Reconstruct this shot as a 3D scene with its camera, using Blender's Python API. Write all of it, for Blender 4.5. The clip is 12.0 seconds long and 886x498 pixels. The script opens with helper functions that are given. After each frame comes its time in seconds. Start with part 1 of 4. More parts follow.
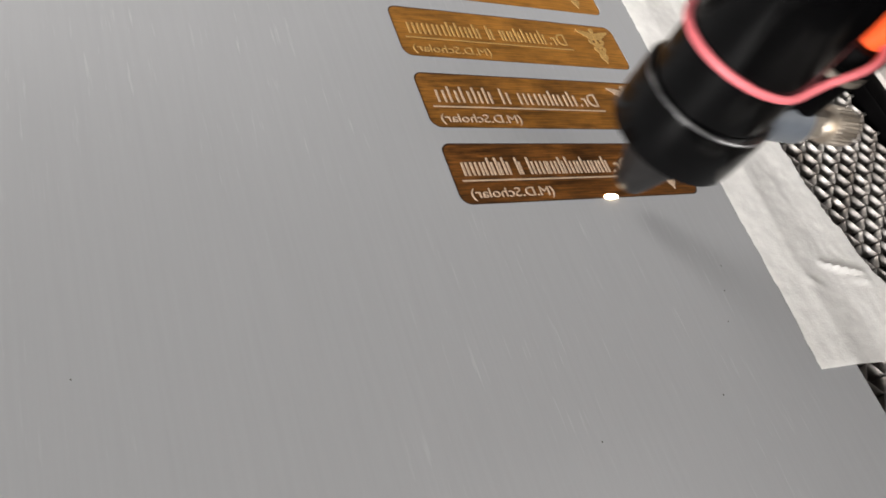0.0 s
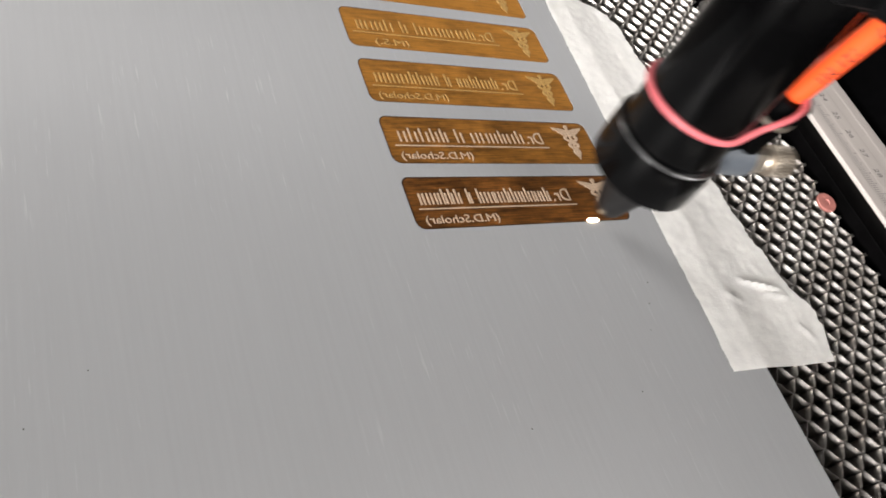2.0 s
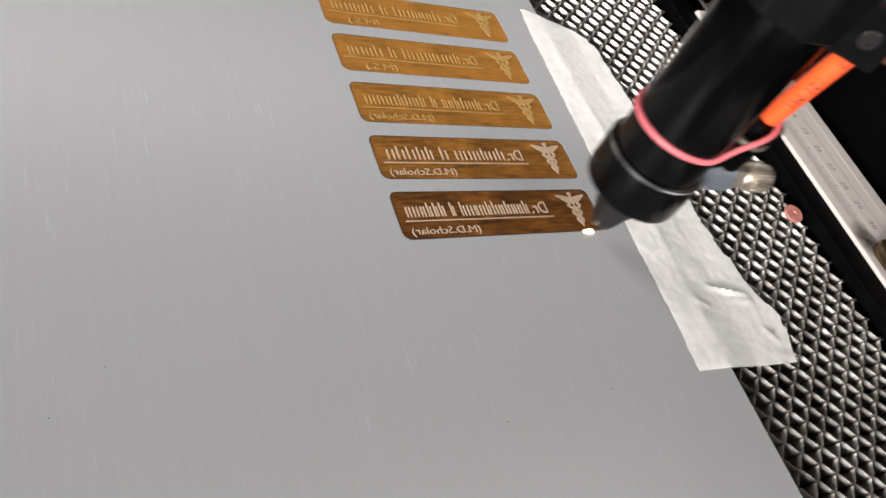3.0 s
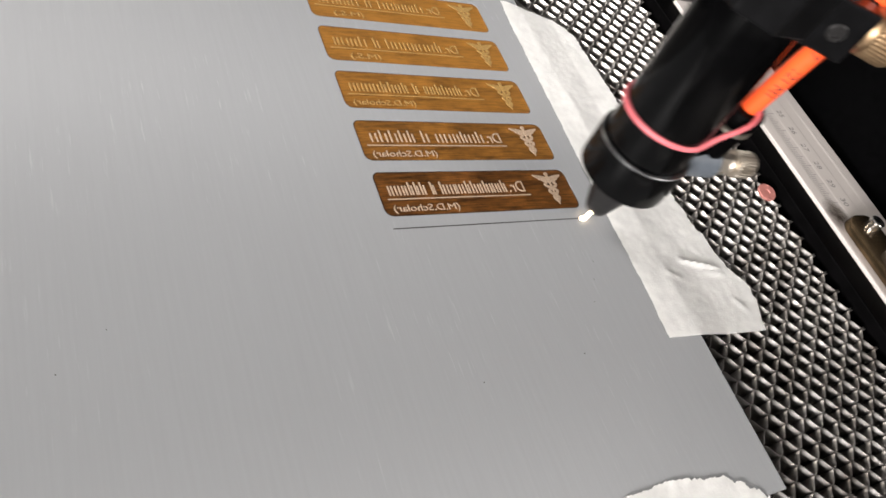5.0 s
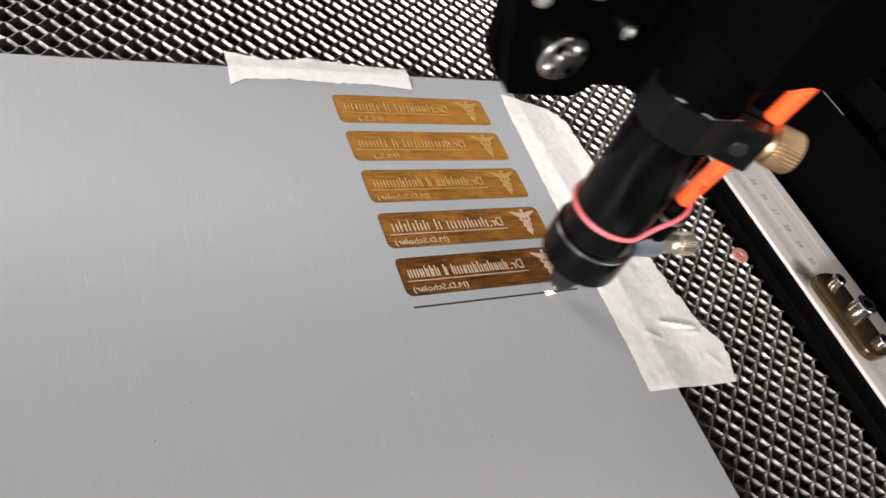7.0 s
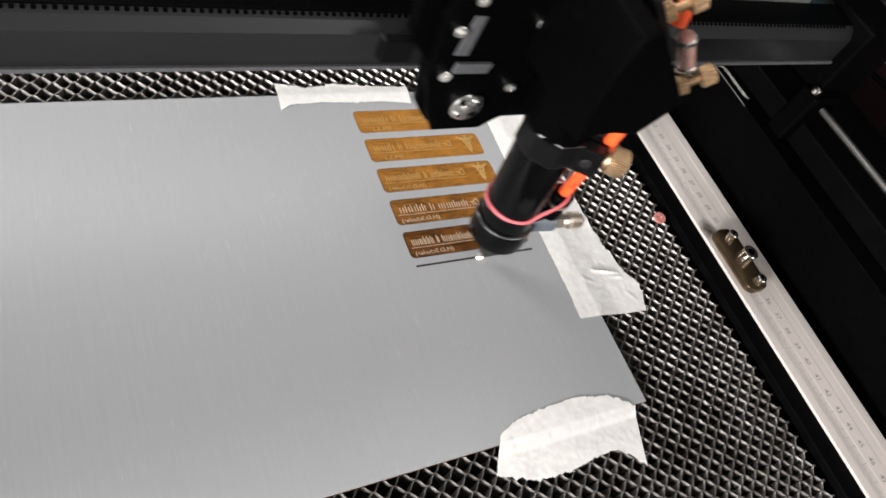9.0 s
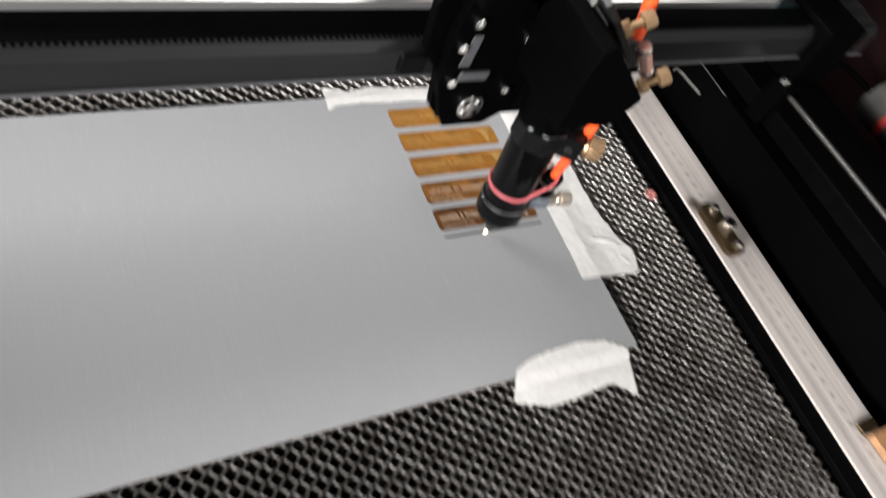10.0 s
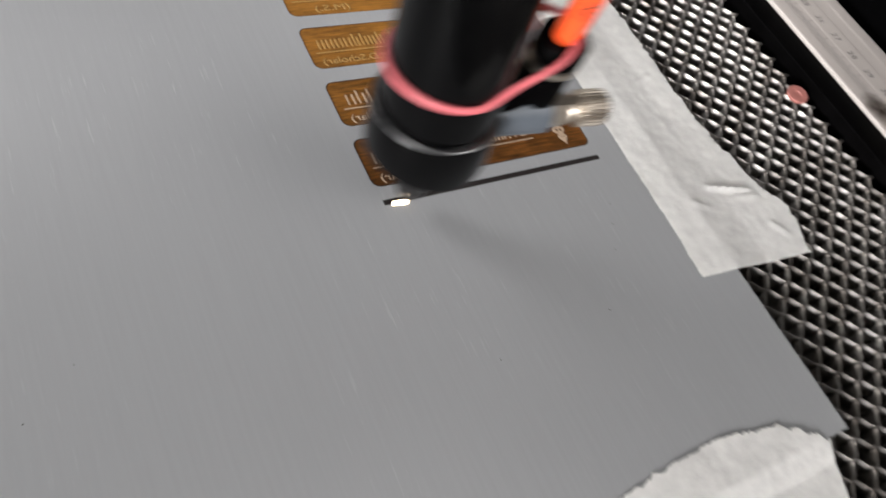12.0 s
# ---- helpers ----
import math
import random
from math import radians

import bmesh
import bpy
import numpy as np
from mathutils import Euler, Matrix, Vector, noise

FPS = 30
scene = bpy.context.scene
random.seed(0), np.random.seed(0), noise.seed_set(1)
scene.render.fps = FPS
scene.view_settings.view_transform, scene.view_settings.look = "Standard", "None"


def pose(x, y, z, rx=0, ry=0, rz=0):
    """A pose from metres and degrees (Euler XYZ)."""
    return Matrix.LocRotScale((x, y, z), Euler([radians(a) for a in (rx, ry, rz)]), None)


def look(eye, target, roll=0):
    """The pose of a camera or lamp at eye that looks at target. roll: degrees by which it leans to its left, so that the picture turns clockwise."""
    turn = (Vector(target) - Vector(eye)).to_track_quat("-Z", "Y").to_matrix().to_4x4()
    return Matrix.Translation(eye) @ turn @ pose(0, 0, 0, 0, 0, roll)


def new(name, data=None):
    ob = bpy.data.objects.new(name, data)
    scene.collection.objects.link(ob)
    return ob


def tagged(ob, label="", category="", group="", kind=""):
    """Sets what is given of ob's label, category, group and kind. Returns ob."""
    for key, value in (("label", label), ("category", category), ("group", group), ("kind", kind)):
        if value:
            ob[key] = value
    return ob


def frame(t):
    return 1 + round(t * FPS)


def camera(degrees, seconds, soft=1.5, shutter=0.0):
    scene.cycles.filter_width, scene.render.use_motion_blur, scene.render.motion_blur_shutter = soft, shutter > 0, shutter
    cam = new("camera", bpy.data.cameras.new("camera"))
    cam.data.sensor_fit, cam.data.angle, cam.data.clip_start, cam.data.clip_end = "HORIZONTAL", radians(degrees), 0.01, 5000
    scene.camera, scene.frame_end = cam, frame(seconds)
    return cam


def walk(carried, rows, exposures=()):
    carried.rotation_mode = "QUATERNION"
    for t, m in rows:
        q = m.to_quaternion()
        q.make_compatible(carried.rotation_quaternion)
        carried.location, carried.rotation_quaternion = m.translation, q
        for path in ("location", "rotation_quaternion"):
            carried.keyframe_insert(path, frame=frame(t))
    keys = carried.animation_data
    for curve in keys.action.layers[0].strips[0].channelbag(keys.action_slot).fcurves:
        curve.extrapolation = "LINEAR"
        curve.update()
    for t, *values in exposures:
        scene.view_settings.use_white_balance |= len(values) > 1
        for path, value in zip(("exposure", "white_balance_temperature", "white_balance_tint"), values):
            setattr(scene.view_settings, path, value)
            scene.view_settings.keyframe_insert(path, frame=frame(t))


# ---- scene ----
U = 0.001  # the place is laid out in millimetres on the engraved sheet: x along the scan, y to the back, z up

# ---- camera ----
cam = camera(61.9, 12.0, soft=1.6, shutter=0.5)
ROWS = [
    (0.0, -81.4, -70.0, 110.7, 33.94, -23.55, -19.85),
    (0.5, -80.5, -74.6, 113.7, 34.32, -23.47, -19.50),
    (1.0, -80.7, -73.4, 117.4, 34.68, -23.64, -19.98),
    (1.5, -83.8, -77.7, 123.4, 35.17, -23.69, -19.88),
    (2.0, -87.2, -85.3, 133.5, 36.09, -23.80, -20.24),
    (2.5, -89.2, -88.8, 140.2, 36.76, -23.94, -20.48),
    (4.5, -99.6, -110.0, 156.7, 37.69, -22.96, -20.66),
    (5.0, -92.7, -108.1, 154.0, 37.43, -22.83, -21.08),
    (5.5, -98.6, -104.7, 163.4, 38.30, -21.82, -21.33),
    (6.0, -112.9, -117.2, 188.9, 40.00, -20.88, -21.11),
    (6.5, -112.9, -118.1, 192.0, 40.27, -20.96, -21.44),
    (6.6, -112.9, -117.8, 191.4, 40.28, -21.01, -21.32),
    (7.0, -112.1, -116.7, 194.1, 40.05, -21.02, -21.40),
    (7.2, -111.9, -115.3, 195.7, 39.44, -21.09, -21.50),
    (8.8, -158.6, -160.2, 294.4, 35.20, -19.61, -21.74),
    (9.0, -160.8, -165.6, 290.8, 36.04, -19.41, -22.28),
    (9.5, -169.2, -166.7, 304.4, 37.73, -17.77, -21.61),
    (9.6, -172.5, -166.3, 312.9, 38.40, -16.96, -21.57),
    (9.7, -179.0, -177.1, 323.6, 38.73, -16.52, -21.13),
    (10.0, -201.5, -207.1, 343.2, 35.37, -17.55, -22.43),
    (10.2, -213.3, -219.4, 359.8, 33.72, -19.02, -25.63),
    (10.5, -226.4, -235.1, 388.4, 38.70, -17.72, -28.02),
    (10.7, -214.8, -246.5, 354.3, 39.18, -15.76, -26.20),
    (11.0, -169.5, -197.1, 298.1, 35.10, -12.01, -25.13),
    (11.2, -138.3, -169.5, 244.8, 33.26, -13.06, -24.57),
    (11.5, -101.9, -123.0, 186.3, 29.83, -16.61, -25.90),
    (11.7, -83.4, -104.1, 169.8, 30.59, -16.86, -26.61),
    (12.0, -74.2, -94.4, 147.6, 33.57, -16.55, -25.91),
]
walk(cam, [(t, pose(x * U, y * U, z * U, rx, ry, rz)) for t, x, y, z, rx, ry, rz in ROWS],
     exposures=[(0.0, -0.2, 6560, 10), (1.5, -0.1, 6560, 10), (4.5, 0.0, 6540, 10), (6.5, 0.04, 6500, 10), (7.0, 0.0, 6490, 10), (9.0, 0.05, 6440, 10), (10.0, -0.02, 6400, 10), (11.0, 0.04, 6390, 10), (11.5, -0.12, 6390, 10), (12.0, -0.36, 6390, 10)])

# ---- light ----
world = bpy.data.worlds.new("room_air")
world.use_nodes = True
world.node_tree.nodes["Background"].inputs[0].default_value = (0.9, 0.95, 1.0, 1)
world.node_tree.nodes["Background"].inputs[1].default_value = 0.01
scene.world = world
scene.view_settings.exposure = 0.0


def area_lamp(name, eye, target, w, h, watts, colour):
    data = bpy.data.lights.new(name, "AREA")
    data.shape, data.size, data.size_y, data.energy, data.color = "RECTANGLE", w, h, watts, colour
    ob = new(name, data)
    ob.matrix_world = look(eye, target)
    return ob


# No source is seen: four added lights, set from shadows and sheen
area_lamp("unseen_top_light", (-0.8, 1.5, 1.72), (-0.05, 0.0, 0.0), 1.0, 0.8, 66, (1.0, 0.97, 0.95))
area_lamp("unseen_top_light", (1.0, -1.2, 1.72), (0.0, 0.0, 0.0), 1.7, 1.7, 50, (1.0, 0.965, 0.94))
area_lamp("unseen_side_light", (-2.1, -1.1, 0.5), (0.1, -0.05, 0.0), 1.1, 0.36, 215, (1.0, 0.97, 0.95))
area_lamp("unseen_side_light", (-2.1, 2.0, 1.36), (-0.05, 0.0, 0.0), 1.1, 0.6, 112, (1.0, 0.975, 0.955))


# ---- materials ----
def material(name, base, rough=0.5, metal=0.0, noise_scale=0.0, spread=0.0, bump=0.0, bump_scale=0.0, stretch=(1, 1, 1), coat=0.0, spec=0.5, rough_spread=0.0, tint=None):
    """A principled material with colour variation at one scale and relief at a finer one; scales in cells a metre."""
    m = bpy.data.materials.new(name)
    m.use_nodes = True
    nt, p = m.node_tree, m.node_tree.nodes["Principled BSDF"]
    p.inputs["Base Color"].default_value = (*base, 1)
    p.inputs["Roughness"].default_value = rough
    p.inputs["Metallic"].default_value = metal
    p.inputs["Specular IOR Level"].default_value = spec
    p.inputs["Coat Weight"].default_value = coat
    if noise_scale or bump:
        tc, mp = nt.nodes.new("ShaderNodeTexCoord"), nt.nodes.new("ShaderNodeMapping")
        mp.inputs["Scale"].default_value = stretch
        nt.links.new(tc.outputs["Object"], mp.inputs["Vector"])
    if noise_scale:
        n = nt.nodes.new("ShaderNodeTexNoise")
        n.inputs["Scale"].default_value, n.inputs["Detail"].default_value = noise_scale, 6
        nt.links.new(mp.outputs["Vector"], n.inputs["Vector"])
        ramp = nt.nodes.new("ShaderNodeValToRGB")
        ramp.color_ramp.elements[0].position, ramp.color_ramp.elements[1].position = 0.3, 0.7
        ramp.color_ramp.elements[0].color = (*(tint or [max(0, c * (1 - spread)) for c in base]), 1)
        ramp.color_ramp.elements[1].color = (*[min(1, c * (1 + spread)) for c in base], 1)
        nt.links.new(n.outputs["Fac"], ramp.inputs["Fac"])
        nt.links.new(ramp.outputs["Color"], p.inputs["Base Color"])
        if rough_spread:
            r = nt.nodes.new("ShaderNodeMapRange")
            r.inputs["To Min"].default_value, r.inputs["To Max"].default_value = rough - rough_spread, rough + rough_spread
            nt.links.new(n.outputs["Fac"], r.inputs["Value"])
            nt.links.new(r.outputs["Result"], p.inputs["Roughness"])
    if bump:
        b, n2 = nt.nodes.new("ShaderNodeBump"), nt.nodes.new("ShaderNodeTexNoise")
        n2.inputs["Scale"].default_value, n2.inputs["Detail"].default_value = bump_scale, 4
        b.inputs["Strength"].default_value, b.inputs["Distance"].default_value = bump, 0.0002
        nt.links.new(mp.outputs["Vector"], n2.inputs["Vector"])
        nt.links.new(n2.outputs["Fac"], b.inputs["Height"])
        nt.links.new(b.outputs["Normal"], p.inputs["Normal"])
    return m


def glowing(name, colour, strength, clear=0.0):
    m = bpy.data.materials.new(name)
    m.use_nodes = True
    p = m.node_tree.nodes["Principled BSDF"]
    p.inputs["Base Color"].default_value = (0, 0, 0, 1)
    p.inputs["Emission Color"].default_value = (*colour, 1)
    p.inputs["Emission Strength"].default_value = strength
    p.inputs["Alpha"].default_value = 1 - clear
    return m


def brushed_film():
    """Satin silver film, brushed along y, with faint pale handling scratches in patches."""
    m = material("brushed_silver_film", (0.285, 0.29, 0.298), 0.55, 0.0, 900, 0.022, 0.03, 1500, (1, 0.035, 1), rough_spread=0.03, spec=0.22)
    nt = m.node_tree
    p = nt.nodes["Principled BSDF"]
    tc = nt.nodes.new("ShaderNodeTexCoord")
    masks = []
    for stretch, scale, low, high in (((1, 0.07, 1), 1100, 0.62, 0.74), ((1, 0.6, 1), 26, 0.46, 0.62)):
        mp, n, r = nt.nodes.new("ShaderNodeMapping"), nt.nodes.new("ShaderNodeTexNoise"), nt.nodes.new("ShaderNodeMapRange")
        mp.inputs["Scale"].default_value = stretch
        n.inputs["Scale"].default_value, n.inputs["Detail"].default_value = scale, 3
        r.inputs["From Min"].default_value, r.inputs["From Max"].default_value = low, high
        nt.links.new(tc.outputs["Object"], mp.inputs["Vector"])
        nt.links.new(mp.outputs["Vector"], n.inputs["Vector"])
        nt.links.new(n.outputs["Fac"], r.inputs["Value"])
        masks.append(r)
    both = nt.nodes.new("ShaderNodeMath")
    both.operation = "MULTIPLY"
    nt.links.new(masks[0].outputs["Result"], both.inputs[0])
    nt.links.new(masks[1].outputs["Result"], both.inputs[1])
    mix = nt.nodes.new("ShaderNodeMixRGB")
    old = p.inputs["Base Color"].links[0].from_socket
    nt.links.new(both.outputs[0], mix.inputs["Fac"])
    nt.links.new(old, mix.inputs["Color1"])
    mix.inputs["Color2"].default_value = (0.34, 0.345, 0.352, 1)
    nt.links.new(mix.outputs["Color"], p.inputs["Base Color"])
    return m


def engraved_amber(darkness):
    """Amber acrylic laid bare by the beam: fine scan lines along x, sooty patches, browner as darkness rises."""
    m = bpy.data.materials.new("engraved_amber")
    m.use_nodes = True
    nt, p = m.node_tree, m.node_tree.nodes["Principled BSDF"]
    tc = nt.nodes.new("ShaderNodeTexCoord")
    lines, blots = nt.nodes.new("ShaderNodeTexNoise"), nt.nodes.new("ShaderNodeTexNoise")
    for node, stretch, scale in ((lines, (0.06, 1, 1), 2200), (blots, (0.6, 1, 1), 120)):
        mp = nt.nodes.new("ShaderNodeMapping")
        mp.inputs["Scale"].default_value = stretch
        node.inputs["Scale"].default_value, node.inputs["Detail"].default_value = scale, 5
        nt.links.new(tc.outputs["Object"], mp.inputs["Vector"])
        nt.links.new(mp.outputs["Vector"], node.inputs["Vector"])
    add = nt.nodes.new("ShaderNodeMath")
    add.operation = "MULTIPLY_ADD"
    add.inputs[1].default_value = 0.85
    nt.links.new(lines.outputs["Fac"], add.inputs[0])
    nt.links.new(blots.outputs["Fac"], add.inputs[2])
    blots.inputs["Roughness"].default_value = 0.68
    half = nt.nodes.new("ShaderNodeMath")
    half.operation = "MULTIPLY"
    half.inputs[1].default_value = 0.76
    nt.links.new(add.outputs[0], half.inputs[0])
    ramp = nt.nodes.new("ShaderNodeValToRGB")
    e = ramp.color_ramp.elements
    mid = [a + (b - a) * darkness for a, b in zip((0.285, 0.124, 0.02), (0.066, 0.0225, 0.0055))]
    e[0].position, e[0].color = 0.53, (*[c * (0.64 - 0.47 * darkness) for c in mid], 1)
    e[1].position, e[1].color = 0.90, (*[c * (1.22 + 1.3 * darkness) for c in mid], 1)
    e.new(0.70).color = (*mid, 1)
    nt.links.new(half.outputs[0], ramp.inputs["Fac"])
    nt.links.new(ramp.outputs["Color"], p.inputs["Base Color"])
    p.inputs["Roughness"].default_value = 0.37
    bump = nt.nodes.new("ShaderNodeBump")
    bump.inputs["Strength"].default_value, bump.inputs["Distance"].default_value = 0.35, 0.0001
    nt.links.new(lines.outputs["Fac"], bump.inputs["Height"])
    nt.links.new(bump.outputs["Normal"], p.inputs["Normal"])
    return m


FILM = brushed_film()
ACRYLIC = material("amber_acrylic_core", (0.06, 0.026, 0.01), 0.3)
PALE = material("pale_film_lettering", (0.40, 0.295, 0.21), 0.45, 0.0, 1800, 0.3)
HAZY = material("hazy_amber_lettering", (0.33, 0.20, 0.065), 0.45, 0.0, 1800, 0.3)
DULLSTRIP = material("dull_grey_strip", (0.20, 0.195, 0.19), 0.45, 0.6, 200, 0.1)
SOOT = material("burnt_line", (0.018, 0.013, 0.012), 0.7, 0, 3000, 0.4)
SCORCH = material("scorched_edge", (0.035, 0.016, 0.008), 0.5, 0, 900, 0.6)
DUST = material("dark_dust", (0.05, 0.045, 0.04), 0.8)
BLACK = material("black_anodised", (0.0009, 0.0009, 0.001), 0.5, 0.0, 400, 0.3, 0.05, 4000, spec=0.01)
GLOSSY = material("black_lacquered_tube", (0.0012, 0.0012, 0.0013), 0.13, 0.0, 300, 0.3, 0.02, 3000, spec=0.16)
MATTE = material("black_powder_coat", (0.0011, 0.001, 0.0011), 0.55, 0.0, 120, 0.35, 0.3, 2500, spec=0.02)
GREYBLACK = material("dark_grey_anodised", (0.010, 0.0102, 0.0108), 0.34, 0.1, 60, 0.25, 0.08, 2500, (0.1, 1, 1), spec=0.3)
CLAMPED = material("black_anodised_clamp", (0.003, 0.003, 0.0033), 0.3, 0.0, 300, 0.3, 0.03, 3000, spec=0.13)
SATIN = material("satin_black_metal", (0.002, 0.002, 0.0023), 0.32, 0.0, 300, 0.3, 0.03, 3000, spec=0.08)
MIDGREY = material("mid_grey_metal", (0.085, 0.085, 0.09), 0.4, 0.3, 400, 0.15)
REDBLACK = material("dark_maroon_paint", (0.0035, 0.0008, 0.001), 0.4, 0.0, 60, 0.3, 0.1, 1800, spec=0.15)
NOZZLE = material("grey_nozzle", (0.02, 0.019, 0.019), 0.42, 0.5, 500, 0.2)
GREYPLASTIC = material("grey_plastic", (0.08, 0.092, 0.108), 0.38, 0.0, 500, 0.1)
RIM = material("pale_metal_rim", (0.27, 0.27, 0.275), 0.34, 1.0, 600, 0.2)
NICKEL = material("nickel", (0.44, 0.39, 0.33), 0.46, 1.0, 800, 0.15)
BRASS = material("brass", (0.37, 0.25, 0.145), 0.47, 1.0, 800, 0.2)
STEEL = material("bright_steel", (0.72, 0.71, 0.69), 0.22, 1.0, 500, 0.1)
RAILSTEEL = material("ground_rail_steel", (0.80, 0.79, 0.78), 0.3, 0.9, 200, 0.06, 0.05, 900, (0.02, 1, 1))
RUBBER = material("pink_rubber", (0.56, 0.125, 0.14), 0.5, 0.0, 900, 0.12)
HOSE = material("orange_hose", (0.86, 0.095, 0.022), 0.3, 0.0, 300, 0.06, coat=0.2)
INK = material("dark_print", (0.03, 0.008, 0.006), 0.6)
PAPER = material("masking_tape_paper", (0.93, 0.92, 0.90), 0.7, 0.0, 260, 0.05, 0.35, 1400)
COMB = material("sooty_aluminium_foil", (0.365, 0.353, 0.34), 0.44, 1.0, 90, 0.4, 0.03, 500, rough_spread=0.06, tint=(0.23, 0.208, 0.19))
RULER = material("satin_aluminium", (0.47, 0.43, 0.405), 0.55, 0.15, 60, 0.1, 0.06, 1200, (1, 0.03, 1))
MARKS = material("ruler_marks", (0.16, 0.145, 0.14), 0.6)
BRONZE = material("bronze_clamp", (0.13, 0.09, 0.05), 0.22, 0.85, 120, 0.5)
WOOD = material("plywood_scrap", (0.29, 0.15, 0.068), 0.6, 0.0, 150, 0.25, 0.2, 900, (0.2, 1, 1))
PINK = material("copper_coloured_disc", (0.36, 0.14, 0.12), 0.45, 0.2, 600, 0.15)
CYAN = material("cyan_plastic", (0.05, 0.50, 0.58), 0.4, 0.0, 300, 0.06)
# White tube given a near-black base: the support's shade is put into it
SHADEDTUBE = material("white_glass_in_shade", (0.03, 0.029, 0.028), 0.4, 0.0, 100, 0.2)
COVER = material("brown_grey_cover", (0.022, 0.017, 0.0165), 0.36, 0.0, 40, 0.25, 0.05, 1500, (0.1, 1, 1), spec=0.4)
REDBAND = material("red_tape_band", (0.45, 0.03, 0.025), 0.45, 0.0, 400, 0.15)
CABLE = material("glossy_black_cable", (0.006, 0.006, 0.006), 0.15, 0.0, 200, 0.3, spec=0.6)
CREAM = material("cream_plastic", (0.62, 0.60, 0.55), 0.5, 0.0, 300, 0.1)
DULLSTEEL = material("oiled_steel", (0.18, 0.176, 0.172), 0.36, 1.0, 200, 0.2, 0.05, 900, (1, 0.03, 1))
CLEAR = material("clear_pink_plastic", (0.42, 0.24, 0.2), 0.08, 0.0, 300, 0.15, coat=1.0)
WALL = material("room_paint", (0.22, 0.22, 0.215), 0.8, 0.0, 3, 0.04)
FLOOR = material("room_floor", (0.20, 0.19, 0.18), 0.6, 0.0, 5, 0.15)
FLAME = glowing("flame_glow", (1.0, 0.36, 0.08), 9, 0.5)
HALO = glowing("flame_halo_glow", (1.0, 0.46, 0.28), 1.0, 0.87)
SPARK = glowing("spark_glow", (1.0, 0.76, 0.50), 32)


# ---- building helpers (millimetres) ----
def part(name, bm, mat, parent=None, label="", smooth=False):
    bmesh.ops.recalc_face_normals(bm, faces=bm.faces)
    bm.transform(Matrix.Scale(U, 4))
    me = bpy.data.meshes.new(name)
    bm.to_mesh(me)
    bm.free()
    if smooth:
        for f in me.polygons:
            f.use_smooth = True
        me.set_sharp_from_angle(angle=radians(38))
    me.materials.append(mat)
    ob = new(name, me)
    ob.parent = parent
    if label:
        tagged(ob, label)
    return ob


def empty(name, x=0, y=0, z=0, rz=0):
    ob = new(name)
    ob.empty_display_size = 0.005
    ob.matrix_world = pose(x * U, y * U, z * U, 0, 0, rz)
    return ob


def box(x0, x1, y0, y1, z0, z1, bevel=0.0, bm=None, m=None, seg=2):
    tmp = bmesh.new()
    bmesh.ops.create_cube(tmp, size=1)
    for v in tmp.verts:
        v.co = Vector(((x0 + x1) / 2 + v.co.x * (x1 - x0), (y0 + y1) / 2 + v.co.y * (y1 - y0), (z0 + z1) / 2 + v.co.z * (z1 - z0)))
    if bevel:
        bmesh.ops.bevel(tmp, geom=tmp.edges[:], offset=bevel, segments=seg, affect="EDGES", profile=0.5)
    return merged(bm, tmp, m)


def merged(bm, tmp, m=None):
    if m is not None:
        tmp.transform(m)
    if bm is None:
        return tmp
    me = bpy.data.meshes.new("tmp")
    tmp.to_mesh(me)
    tmp.free()
    bm.from_mesh(me)
    bpy.data.meshes.remove(me)
    return bm


def lathe(profile, seg=40, bm=None, m=None, flutes=0, depth=0.0, caps=True):
    """A turned body from (radius, height) pairs; flutes: knurling of that depth on the rings of the widest radius."""
    tmp = bmesh.new()
    widest = max(r for r, z in profile)
    rings = []
    for r, z in profile:
        ring = []
        for k in range(seg):
            a = 2 * math.pi * k / seg
            rr = r - (depth if flutes and r > widest - 0.05 and (k * flutes * 2 // seg) % 2 else 0)
            ring.append(tmp.verts.new((rr * math.cos(a), rr * math.sin(a), z)))
        rings.append(ring)
    for a, b in zip(rings, rings[1:]):
        for k in range(seg):
            tmp.faces.new((a[k], a[(k + 1) % seg], b[(k + 1) % seg], b[k]))
    if caps:
        tmp.faces.new(rings[0][::-1])
        tmp.faces.new(rings[-1])
    return merged(bm, tmp, m)


def along(a, b):
    """The pose that takes the z axis from a towards b (millimetres)."""
    d = Vector(b) - Vector(a)
    return Matrix.Translation(a) @ d.to_track_quat("Z", "Y").to_matrix().to_4x4()


def rod(a, b, r, seg=20, bm=None):
    return lathe([(r, 0), (r, (Vector(b) - Vector(a)).length)], seg, bm, along(a, b))


def smooth_path(points, n=8):
    """A Catmull-Rom path through a few points."""
    pts = [Vector(p) for p in points]
    pts = [2 * pts[0] - pts[1], *pts, 2 * pts[-1] - pts[-2]]
    out = []
    for i in range(1, len(pts) - 2):
        for k in range(n):
            t = k / n
            a, b, c, d = pts[i - 1], pts[i], pts[i + 1], pts[i + 2]
            out.append(0.5 * (2 * b + (c - a) * t + (2 * a - 5 * b + 4 * c - d) * t * t + (3 * b - a - 3 * c + d) * t ** 3))
    return out + [pts[-2]]


